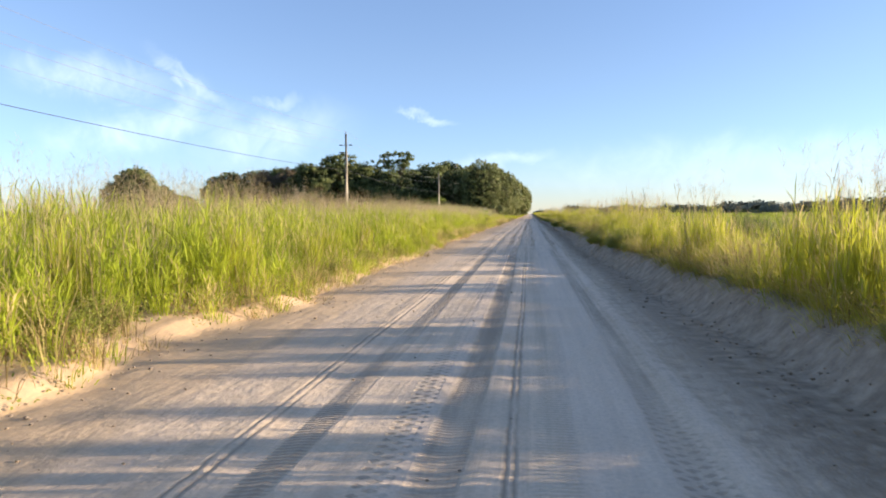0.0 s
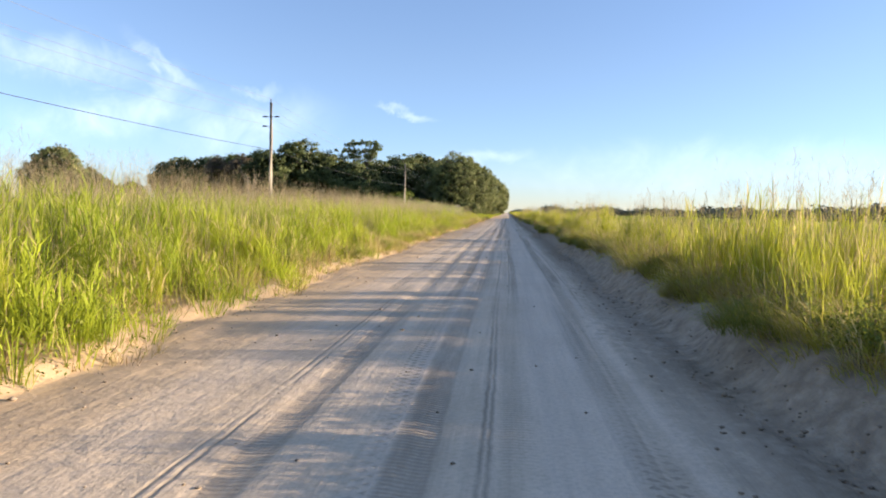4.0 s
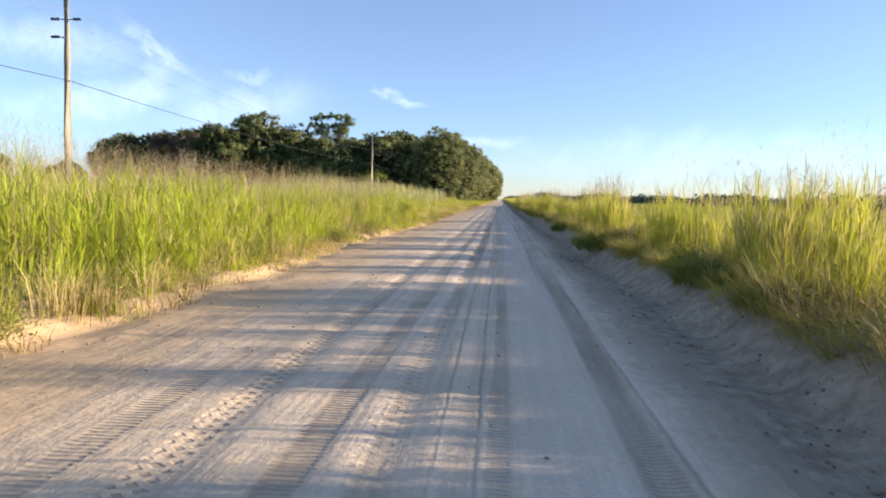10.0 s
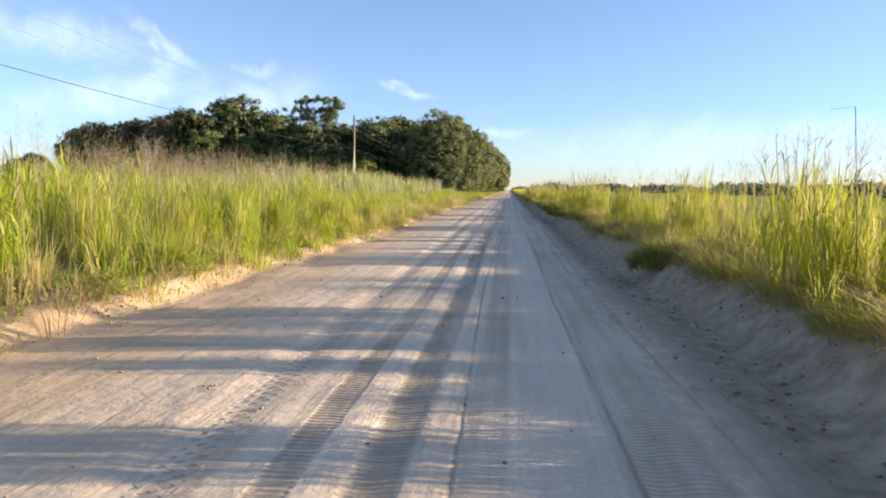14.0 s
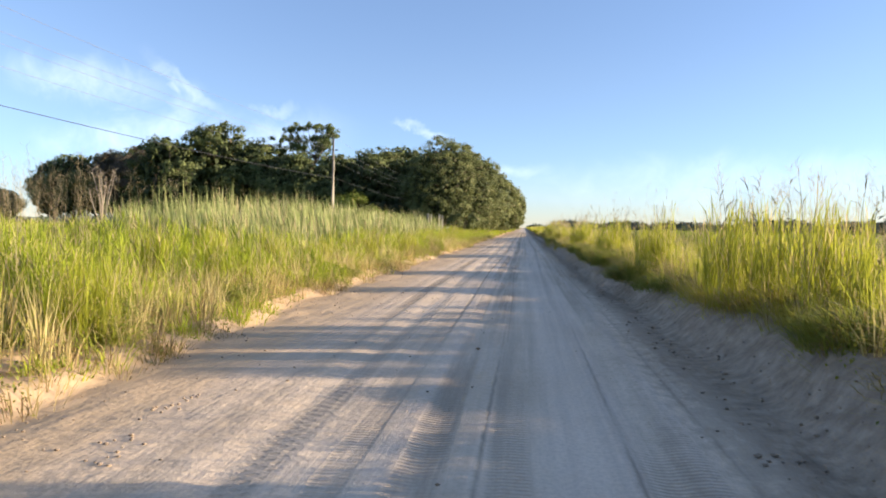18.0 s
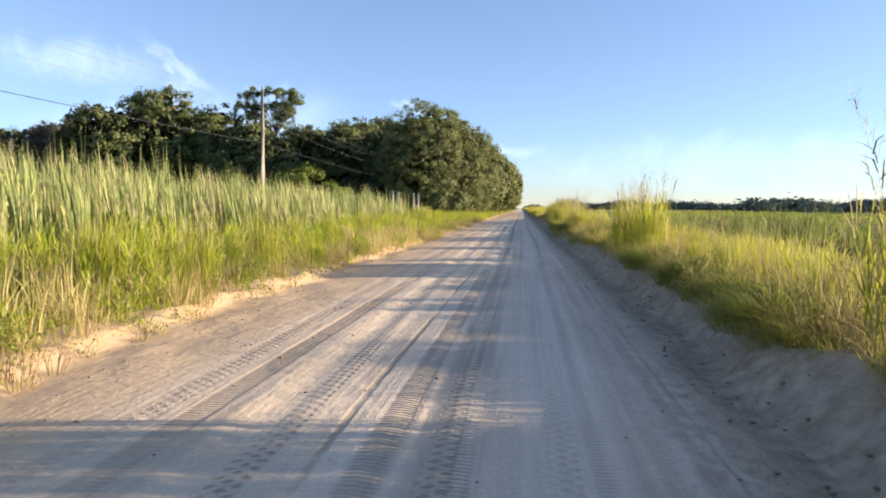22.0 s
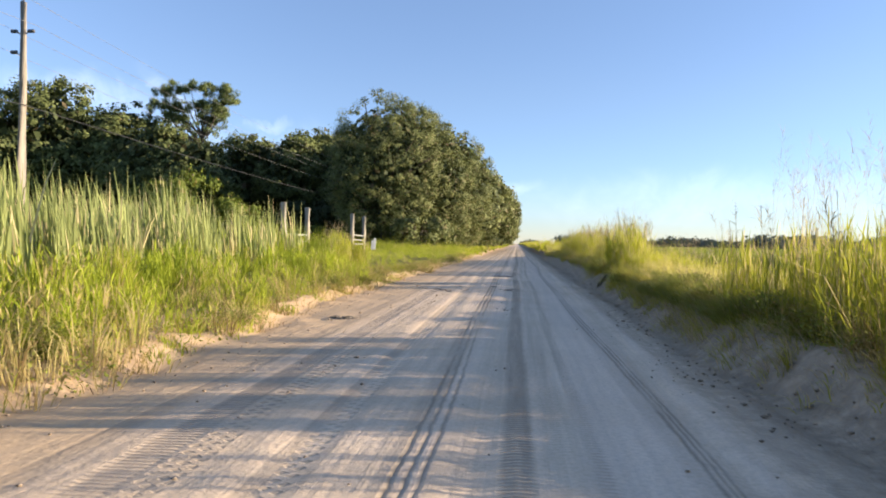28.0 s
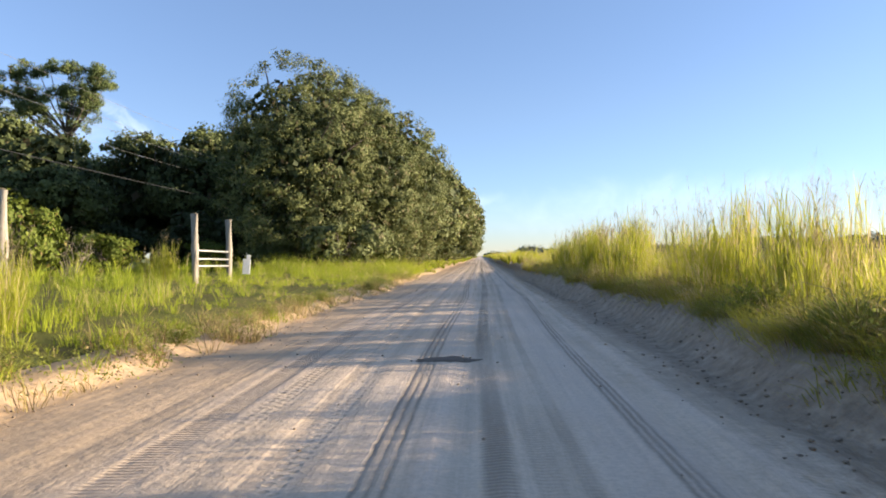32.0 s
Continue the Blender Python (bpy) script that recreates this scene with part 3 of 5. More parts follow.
def road_z(x, y):
    z = land_z(x, y)
    inside = step(0.0, 0.5, x - edge_left(y)) * step(0.0, 0.4, edge_right(y) - x)
    sway_y = 0.25 * (field_noise(0, y, 17, 11) - 0.5)
    u = x + sway_y
    crown = 0.05 * (1 - ((x + 0.85) / 3.2) ** 2)
    ruts = 0.0
    for at, half, deep in ((-1.42, 0.14, 0.014), (-0.33, 0.13, 0.016), (0.10, 0.05, 0.006), (1.14, 0.12, 0.022), (1.62, 0.1, 0.015)):
        d = np.abs(u - at) / half
        ruts = ruts - deep * np.exp(-d ** 2) + 0.5 * deep * np.exp(-((d - 1.7) / 0.6) ** 2)
    loose = 0.045 * (field_noise(x, y, 0.55, 12) - 0.5) * (step(1.3, 2.2, x) + step(-2.6, -3.6, x)) + 0.010 * (field_noise(x, y, 0.9, 13) - 0.5)
    lumps = 0.09 * np.maximum(field_noise(x, y, 0.42, 14) - 0.55, 0) * step(-0.5, 0.2, edge_left(y) - x + 0.3)
    cut = (0.11 * (field_noise(x, y, 0.7, 15) - 0.5) + 0.045 * (field_noise(x, y, 0.4, 16) - 0.5)) * step(-0.3, 0.3, x - edge_right(y))
    rim = 0.06 * (step(LEFT_BORDER + 0.5, LEFT_BORDER, x) + step(RIGHT_BORDER - 0.5, RIGHT_BORDER, x))
    return z + inside * (np.maximum(crown, -0.02) + ruts) + loose * inside + lumps + cut - rim


road_x = np.unique(np.concatenate([np.arange(LEFT_BORDER, RIGHT_BORDER + 0.01, 0.085), [-0.33, 1.14, 0.1]]))
road_y = np.concatenate([np.arange(-30, 1, 1.0), np.arange(1, 195, 0.16), np.geomspace(195, 3200, 160)])
tagged(sheet("road", road_x, road_y, road_z, M_ROAD), "pale sandy dirt road with wheel ruts and tyre tread marks", "road", kind="structure")


def field_z(x, y):
    dip = step(LEFT_BORDER - 0.1, LEFT_BORDER + 0.35, x) * step(RIGHT_BORDER + 0.1, RIGHT_BORDER - 0.35, x)
    return land_z(x, y) - 0.45 * dip


land_x = np.concatenate([-np.geomspace(4500, 8, 46), np.arange(-7.5, 6.6, 0.25), np.arange(6.8, 14, 0.5), np.geomspace(14.5, 4500, 42)])
land_y = np.concatenate([-np.geomspace(900, 12, 14), np.arange(-10, 200, 0.8), np.geomspace(201, 4600, 70)])
tagged(sheet("ground", land_x, land_y, field_z, M_GROUND), "flat grassy field soil with thatch reaching the horizon", "ground", kind="structure")


# ---- grass ----
def scatter(count, x0, x1, y0, y1, rng):
    """Even scatter; x0 and x1 may be functions of y."""
    y = rng.uniform(y0, y1, count)
    a = x0(y) if callable(x0) else x0
    b = x1(y) if callable(x1) else x1
    return a + (b - a) * rng.random(count), y


def grass(count, x0, x1, y0, y1, tall, wide, seed, segs=3, lean=(0.12, 0.5), shape=None, toward=None, keep=None, per=24, radius=0.13):
    """Blades that spring from tufts and arch outward."""
    rng = np.random.default_rng(seed)
    x, y = scatter(count // per, x0, x1, y0, y1, rng)
    mass = field_noise(x, y, 2.6, seed + 2) * 0.6 + field_noise(x, y, 0.9, seed + 3) * 0.4
    mass = step(0.22, 0.78, mass)
    ok = rng.random(len(x)) < 0.3 + 1.1 * mass
    if keep is not None:
        ok &= keep(x, y)
    x, y, mass = x[ok], y[ok], mass[ok]
    h = tall * (0.56 + 0.62 * mass) * rng.uniform(0.58, 1.28, len(x))
    if shape is not None:
        h = h * shape(x, y)
    n = len(x) * per
    a = rng.uniform(0, 2 * math.pi, n)
    r = radius * np.sqrt(rng.random(n)) * np.repeat(rng.uniform(0.6, 1.6, len(x)), per)
    x, y, h = np.repeat(x, per) + r * np.cos(a), np.repeat(y, per) + r * np.sin(a), np.repeat(h, per)
    h = h * rng.uniform(0.45, 1.08, n)
    way = a + rng.normal(0, 0.6, n)
    if toward is not None:
        way = toward + rng.normal(0, 0.8, n)
    ln = lean[0] + (lean[1] - lean[0]) * rng.random(n) * (0.25 + 0.9 * np.minimum(r / radius, 1.2))
    return blade_arrays(x, y, land_z(x, y) - 0.03, h, wide * rng.uniform(0.6, 1.3, n), ln, way, segs, rng)


def culms(x, y, z, h, rng, leaves=7, length=0.5, wide=0.02, lean=(0.25, 1.2)):
    """Upright stems with long arching leaves along them."""
    n = len(x)
    way, ln = rng.uniform(0, 2 * math.pi, n), rng.uniform(0.02, 0.24, n)
    out = [blade_arrays(x, y, z, h, np.full(n, 0.007), ln, way, 2, rng)]
    s = rng.uniform(0.08, 0.92, (n, leaves)) ** 0.85
    off = (ln * h)[:, None] * s ** 2
    px, py = x[:, None] + np.cos(way)[:, None] * off, y[:, None] + np.sin(way)[:, None] * off
    pz = z[:, None] + h[:, None] * s * (1 - 0.35 * ln[:, None] * s)
    size = length * np.minimum(h, 1.6)[:, None] * rng.uniform(0.45, 0.95, s.shape) * (1.05 - 0.45 * s)
    bend = rng.uniform(lean[0], lean[1], s.shape) * (1.25 - 0.6 * s)
    m = n * leaves
    out.append(blade_arrays(px.reshape(-1), py.reshape(-1), pz.reshape(-1), size.reshape(-1), wide * rng.uniform(0.55, 1.2, m), bend.reshape(-1), rng.uniform(0, 2 * math.pi, m), 2, rng, 1.7))
    return join_arrays(out)


def leafy(count, x0, x1, y0, y1, tall, seed, per=14, radius=0.2, leaves=7, length=0.5, wide=0.02, keep=None, shape=None, gap=0.3, lean=(0.25, 1.2), spread=(0.8, 1.15)):
    """Clumps of leafy culms, with hollows left between the clumps."""
    rng = np.random.default_rng(seed)
    x, y = scatter(count // per, x0, x1, y0, y1, rng)
    mass = step(0.2, 0.8, field_noise(x, y, 2.2, seed + 2) * 0.55 + field_noise(x, y, 0.75, seed + 3) * 0.45)
    ok = mass > gap * rng.uniform(0.3, 1.3, len(x))
    if keep is not None:
        ok &= keep(x, y)
    x, y, mass = x[ok], y[ok], mass[ok]
    h = tall * (0.66 + 0.42 * mass) * rng.uniform(*spread, len(x))
    if shape is not None:
        h = h * shape(x, y)
    n = len(x) * per
    a, r = rng.uniform(0, 2 * math.pi, n), radius * np.sqrt(rng.random(n)) * np.repeat(rng.uniform(0.6, 1.5, len(x)), per)
    x, y, h = np.repeat(x, per) + r * np.cos(a), np.repeat(y, per) + r * np.sin(a), np.repeat(h, per) * rng.uniform(0.7, 1.05, n)
    return culms(x, y, land_z(x, y) - 0.03, h, rng, leaves, length, wide, lean)


def panicles(count, x0, x1, y0, y1, tall, seed, sprigs=7, keep=None, thick=0.006):
    """Thin flowering stalks with a loose open head of fine branchlets."""
    rng = np.random.default_rng(seed)
    x, y = scatter(count, x0, x1, y0, y1, rng)
    ok = rng.random(count) < 0.2 + 1.2 * field_noise(x, y, 3.5, seed)
    if keep is not None:
        ok &= keep(x, y)
    x, y = x[ok], y[ok]
    n = len(x)
    h = tall * rng.uniform(0.8, 1.2, n)
    way, ln = rng.uniform(0, 2 * math.pi, n), rng.uniform(0.03, 0.18, n)
    z = land_z(x, y)
    out = [blade_arrays(x, y, z, h, np.full(n, thick), ln, way, 2, rng)]
    for k in range(sprigs):
        s = rng.uniform(0.80, 0.99, n)
        off = ln * h * s ** 2
        px, py = x + np.cos(way) * off, y + np.sin(way) * off
        pz = z + h * s * (1 - 0.35 * ln * s)
        out.append(blade_arrays(px, py, pz, rng.uniform(0.06, 0.2, n), np.full(n, thick * 1.1), rng.uniform(0.4, 1.3, n), rng.uniform(0, 2 * math.pi, n), 1, rng))
    return join_arrays(out)


def stuff(name, parts, mat, label, category="grass"):
    return tagged(link_mesh(name, *join_arrays(parts), mat=mat), label, category, kind="stuff")


def el(off):
    return lambda y: edge_left(y) - off


def er(off):
    return lambda y: edge_right(y) + off


def open_left(x, y):
    """Where the tall left-hand grass stands: not in the gateway clearing."""
    clear = (y > 149.5 - 0.2 * (x + 4)) & (y < 400)
    return ~clear


def reed_side(x, y):
    """Lower and thinner grass in front of the reed bed."""
    return 1.0 - 0.32 * step(84, 92, y) * step(112, 102, y) - 0.40 * step(100, 106, y) * step(160, 150, y) * (0.6 + 0.6 * field_noise(x, y, 3.0, 31))


def reed_keep(x, y):
    edge = -6.3 - 1.6 * field_noise(0, y, 9, 51)
    return (x < edge) & (y > 97 + 4 * field_noise(x, 0, 8, 52) + 1.45 * np.maximum(-x - 8, 0)) & (y < 151.5 + 0.3 * field_noise(x, 0, 3, 53))


def feather(y):
    """1 where the bank carries only low, feathery grass."""
    return step(135.8, 137.2, y) * step(145.6, 144.4, y)


def low(x, y):
    return 1 - 0.6 * feather(y)


left_parts = [
    leafy(17000, el(3.2), el(0.35), 1.5, 152, 1.42, 105, 13, 0.2, 7, 0.6, 0.017, open_left, lambda x, y: reed_side(x, y) * (0.45 + 0.55 * step(0.2, 1.4, edge_left(y) - x)), 0.42),
    leafy(15000, -12.0, el(2.8), 1.5, 152, 1.55, 106, 13, 0.24, 5, 0.62, 0.024, open_left, reed_side, 0.4),
    grass(60000, el(3.0), el(0.0), 1.5, 152, 1.05, 0.012, 101, 2, (0.15, 1.0), lambda x, y: reed_side(x, y) * (0.42 + 0.58 * step(0.1, 1.5, edge_left(y) - x)), None, open_left, 40, 0.2),
    grass(40000, -12.0, el(2.6), 1.5, 152, 1.3, 0.019, 102, 2, (0.08, 0.65), reed_side, None, open_left, 40, 0.2),
    grass(50000, -34.0, -12.0, 4, 165, 1.68, 0.040, 103, 2, (0.1, 0.5), None, None, lambda x, y: open_left(x, y) & ~((y > 98) & (x > -26))),
    grass(18000, -120.0, -34.0, 20, 205, 1.5, 0.10, 104, 2, (0.1, 0.5), None, None, None, 12, 0.5),
]
stuff("guinea_grass_field", left_parts, M_GRASS, "tall yellow-green guinea grass beside a dirt road")
stuff("flowering_stalks", [
    panicles(26000, -13.0, el(0.8), 1.5, 150, 1.9, 111, 11, lambda x, y: open_left(x, y) & ~((y > 92) & (x < -5.5)) & (y < 118) & (field_noise(x, y, 12, 71) > 0.3), 0.0030),
    panicles(14000, -34.0, -13.0, 8, 100, 2.0, 112, 8, None, 0.008),
], M_SEED, "hazy brown grass seed heads above the green field")
stuff("verge_thatch", [
    grass(30000, el(0.9), el(-0.2), 1.5, 190, 0.42, 0.008, 121, 2, (0.3, 1.2)),
    grass(24000, el(2.4), el(0.05), 1.5, 150, 0.85, 0.008, 122, 2, (0.15, 0.9)),
    grass(36000, er(0.45), er(1.5), 1.5, 190, 0.45, 0.008, 123, 2, (0.6, 1.7), None, math.pi),
    grass(20000, er(0.8), er(3.2), 1.5, 190, 0.5, 0.008, 124, 2, (0.3, 1.3), low),
    grass(30000, er(0.55), er(2.0), 1.5, 190, 0.8, 0.009, 125, 2, (0.3, 1.5), low),
], M_DRY, "straw-coloured dry grass along the road edges")
stuff("clearing_grass", [
    grass(11000, -12.0, -6.4, 147.5, 155.5, 1.28, 0.015, 136, 2, (0.08, 0.6)),
    grass(44000, -13.0, el(0.1), 144, 200, 0.42, 0.010, 131, 2, (0.2, 1.1), lambda x, y: 0.85 + 2.0 * step(174, 188, y) + 1.3 * step(-5.6, -7.6, x) * (0.5 + 0.9 * field_noise(x, y, 2.0, 77)) * step(176, 160, y), None, lambda x, y: ~open_left(x, y)),
    grass(16000, -48.0, -11.5, 96, 165, 0.6, 0.03, 135, 2, (0.15, 0.8), None, None, lambda x, y: ~reed_keep(x, y)),
    grass(9000, -34.0, -13.0, 160, 215, 1.1, 0.03, 132, 2, (0.15, 0.7)),
    grass(16000, el(6.5), el(0.1), 198, 420, 0.8, 0.05, 133, 2, (0.2, 0.7)),
    grass(6000, el(6.5), el(0.1), 400, 900, 1.0, 0.15, 134, 2, (0.2, 0.7)),
], M_GRASS, "short mown green grass in a gateway clearing")


# stretches of tall leafy grass on the right bank: from, to, and the height of their tops; some stand close to its lip
STANDS = [
    (25.2, 32.0, 1.52), (33.5, 35.0, 1.35), (36.0, 39.5, 1.66), (39.8, 42.0, 1.25), (43.0, 44.4, 1.55), (48.2, 49.8, 1.6), (51.0, 58.2, 1.7), (58.5, 60.8, 1.55), (61.8, 64.2, 1.5), (72.5, 74.0, 1.4), (76.0, 79.5, 1.72), (79.8, 81.8, 1.45),
    (82.2, 84.9, 1.75), (106.4, 107.6, 1.3), (124.8, 126.8, 1.58), (152.4, 160.0, 1.68), (160.5, 178.0, 2.0),
]
# the first lip stand is unseen, added to shade the start of the road
LIP_STANDS = [(2.0, 6.0, 1.5), (6.5, 9.8, 1.55), (13.3, 15.2, 1.6), (17.4, 18.8, 1.5), (64.8, 67.0, 1.85), (68.3, 71.5, 1.8), (87.2, 91.2, 1.78), (91.4, 93.0, 1.15), (96.2, 98.0, 1.72), (102.0, 104.2, 1.72), (109.5, 111.0, 1.2), (114.6, 118.4, 1.82), (118.8, 120.6, 1.5), (130.6, 135.6, 1.6), (144.2, 145.4, 1.2), (145.6, 147.0, 1.8), (147.3, 149.0, 2.0)]


def stand_top(y, table, short=0.0):
    """Height of the tall grass's tops above the road, 0 between the stands; short: shorter grass between them."""
    y = np.asarray(y, float) + 0.7 * (field_noise(0, y, 0.9, 40) - 0.5)
    top = np.zeros(y.shape)
    for y0, y1, z in table:
        top = np.maximum(top, z * (0.35 + 0.65 * step(y0, y0 + 0.9, y) * step(y1, y1 - 0.9, y)) * step(y0 - 0.4, y0, y) * step(y1 + 0.4, y1, y))
    between = short * step(0.38, 0.62, field_noise(0, y, 0.8, 39)) * (0.75 + 0.4 * field_noise(0, y, 4.0, 38))
    for y0, y1 in ((19.6, 24.6), (44.9, 47.9), (60.9, 61.6), (85.2, 87.0), (93.8, 95.8), (98.8, 101.4), (111.4, 114.2), (127.4, 130.2), (136.8, 145.8)):
        between = between * (1 - 0.6 * step(y0 - 0.2, y0 + 0.2, y) * step(y1 + 0.2, y1 - 0.2, y))
    return np.maximum(top, between)


def back_top(x, y):
    return stand_top(y - 0.12 * (x - 3.8), STANDS, 1.25)


def lip_top(x, y):
    return stand_top(y - 0.12 * (x - 3.1), LIP_STANDS)


def in_stand(x, y):
    return back_top(x, y) > 0.7


def on_lip(x, y):
    return lip_top(x, y) > 0.7


def any_stand(x, y):
    return np.where(x < edge_right(y) + 1.4, lip_top(x, y), back_top(x, y)) > 1.3


def stand_h(x, y):
    """Height of a culm in a stand over its own ground; lower at the road side."""
    return (back_top(x, y) - land_z(x, y)) * (0.5 + 0.5 * step(0.8, 1.6, x - edge_right(y)))


def lip_h(x, y):
    return (lip_top(x, y) - land_z(x, y)) * (0.55 + 0.45 * step(0.4, 0.8, x - edge_right(y)))


def mat_h(x, y):
    return (1 - 0.4 * feather(y)) * (0.55 + 0.75 * field_noise(x, y, 1.5, 41))


stuff("verge_grass", [
    leafy(19000, er(1.0), er(2.9), 1.5, 195, 1.15, 208, 12, 0.2, 8, 0.7, 0.011, in_stand, stand_h, 0.3, (0.06, 0.6), (0.55, 1.2)),
    leafy(7000, er(0.5), er(1.5), 1.5, 195, 1.15, 210, 12, 0.2, 8, 0.7, 0.011, on_lip, lip_h, 0.3, (0.06, 0.6), (0.55, 1.2)),
    grass(16000, er(0.45), er(1.5), 1.5, 195, 0.95, 0.009, 215, 2, (0.15, 1.0), lip_h, None, on_lip, 36, 0.2),
    grass(46000, er(0.9), er(2.8), 1.5, 195, 0.95, 0.009, 201, 2, (0.15, 1.0), stand_h, None, in_stand, 36, 0.2),
    grass(42000, er(0.7), er(3.2), 1.5, 195, 1.12, 0.0055, 216, 2, (0.08, 0.7), lambda x, y: (0.7 + 0.5 * field_noise(x, y, 1.8, 37)) * (1 - 0.75 * feather(y)), None, None, 20, 0.25),
    grass(26000, er(2.7), er(5.4), 1.5, 200, 0.62, 0.02, 203, 2, (0.12, 0.75), lambda x, y: low(x, y) * (0.45 + 0.7 * field_noise(x, y, 5.0, 43))),
    grass(16000, er(0.4), er(5.0), 190, 420, 1.5, 0.06, 204, 2, (0.15, 0.7)),
    grass(7000, er(0.4), er(6.0), 400, 1000, 1.6, 0.16, 205, 2, (0.15, 0.6)),
], M_GRASS_R, "tall yellow-green leafy grass standing on a road bank")
stuff("dead_stems", [
    grass(20000, er(0.9), er(2.7), 1.5, 195, 0.62, 0.008, 126, 2, (0.08, 0.8), stand_h, None, in_stand, 30, 0.2),
    grass(9000, er(0.45), er(1.5), 1.5, 195, 0.62, 0.008, 127, 2, (0.08, 0.9), lip_h, None, on_lip, 30, 0.2),
], M_DRY, "dead brown stems at the foot of tall grass")
stuff("matted_grass", [
    grass(112000, er(0.5), er(3.4), 1.5, 195, 0.66, 0.0085, 209, 2, (0.5, 1.7), mat_h, None, None, 40, 0.24),
    grass(36000, er(0.45), er(1.2), 1.5, 195, 0.55, 0.010, 202, 2, (0.6, 1.7), mat_h, math.pi),
    grass(52000, er(0.42), er(1.05), 1.5, 195, 0.36, 0.009, 206, 2, (0.6, 1.8), None, math.pi),
    grass(9000, er(0.15), er(0.6), 126, 150, 0.42, 0.010, 207, 2, (0.6, 1.6), None, math.pi),
], M_MAT, "golden green grass matted low over a sandy road bank")
stuff("feathery_grass", [
    grass(44000, er(0.9), er(3.6), 136.2, 145.4, 0.5, 0.0055, 217, 2, (0.25, 1.2), lambda x, y: 0.7 + 0.5 * field_noise(x, y, 1.2, 45), None, None, 40, 0.22),
], M_GOLD, "fine golden feathery grass lying low on a bank")
stuff("verge_flowering_stalks", [
    panicles(14000, er(0.6), er(2.8), 1.5, 195, 1.55, 211, 16, any_stand, 0.0026),
    panicles(4500, er(0.6), er(2.8), 1.5, 195, 1.95, 213, 14, lambda x, y: any_stand(x, y) & (field_noise(0, y, 2.5, 46) > 0.45), 0.0030),
    panicles(2500, er(0.7), er(3.2), 1.5, 195, 0.85, 214, 9, None, 0.003),
    panicles(1200, er(3.5), er(14.0), 1.5, 200, 1.1, 212, 8, None, 0.006),
], M_SEED, "thin brown seed heads above verge grass")
stuff("far_field_grass", [
    grass(24000, 10.0, 70.0, 5, 330, 0.85, 0.10, 221, 2, (0.2, 0.7), None, None, None, 8, 0.4),
    grass(9000, 60.0, 420.0, 60, 900, 1.0, 0.6, 222, 2, (0.2, 0.6), None, None, None, 6, 2.0),
], M_FAR, "flat green pasture stretching to a distant treeline")

stuff("ditch_reeds", [
    grass(26000, er(8.9), er(11.5), 5, 210, 1.15, 0.022, 231, 2, (0.05, 0.45), lambda x, y: 0.6 + 0.8 * field_noise(x, y, 5.0, 48)),
    grass(5000, er(5.2), er(6.2), 20, 210, 0.8, 0.018, 232, 2, (0.05, 0.5), None, None, lambda x, y: field_noise(x, y, 4.0, 49) > 0.5),
], M_DITCH, "green reeds along a narrow ditch, coloured darker for their shaded side", "reeds")
tagged(sheet("water", np.linspace(7.0, 12.2, 8), np.linspace(18, 320, 60), lambda x, y: np.full(np.shape(x), -0.12), M_WATER), "pale silty water lying in a roadside ditch", "water", kind="structure")

# cattail bed on the wet ground left of the road


def reed_top(x, y):
    """Evens out the tops, lower at the bed's near corner and road edge."""
    mass = step(0.22, 0.78, 0.6 * field_noise(x, y, 2.6, 303) + 0.4 * field_noise(x, y, 0.9, 304))
    return (0.62 + 0.38 * step(97, 116, y)) * (0.8 + 0.2 * step(-6.5, -9, x)) / (0.72 + 0.65 * mass) * 0.95


stuff("cattail_reeds", [
    grass(38000, -15.0, -6.0, 92, 160, 2.72, 0.036, 301, 3, (0.03, 0.3), reed_top, math.pi * 0.9, reed_keep, 16, 0.2),
    grass(22000, -30.0, -15.0, 96, 160, 2.8, 0.044, 302, 2, (0.03, 0.3), reed_top, math.pi * 0.9, reed_keep, 16, 0.25),
], M_REED, "dense grey-green cattail reeds with pale upright tips", "reeds")


# broad-leaved weeds at the foot of the grass
def weed_arrays(count, x0, x1, y0, y1, seed, tall=0.3):
    rng = np.random.default_rng(seed)
    cx, cy = scatter(count, x0, x1, y0, y1, rng)
    per = 26
    px = np.repeat(cx, per) + rng.normal(0, 0.09, count * per)
    py = np.repeat(cy, per) + rng.normal(0, 0.09, count * per)
    pz = land_z(px, py) + np.repeat(rng.uniform(0.4, 1.2, count), per) * tall * rng.random(count * per)
    p = np.stack([px, py, pz], -1)
    return leaf_arrays(p, np.full(len(p), 0.022), np.tile([0.1, 0, 0.8], (len(p), 1)), rng)


stuff("roadside_weeds", [weed_arrays(1500, el(0.9), el(-0.1), 2, 190, 61), weed_arrays(1500, er(0.45), er(1.3), 2, 190, 62, 0.35), weed_arrays(260, er(0.4), er(0.9), 126, 150, 63, 0.35)], M_WEED, "small olive green broad-leaved weeds at road edge", "weeds")


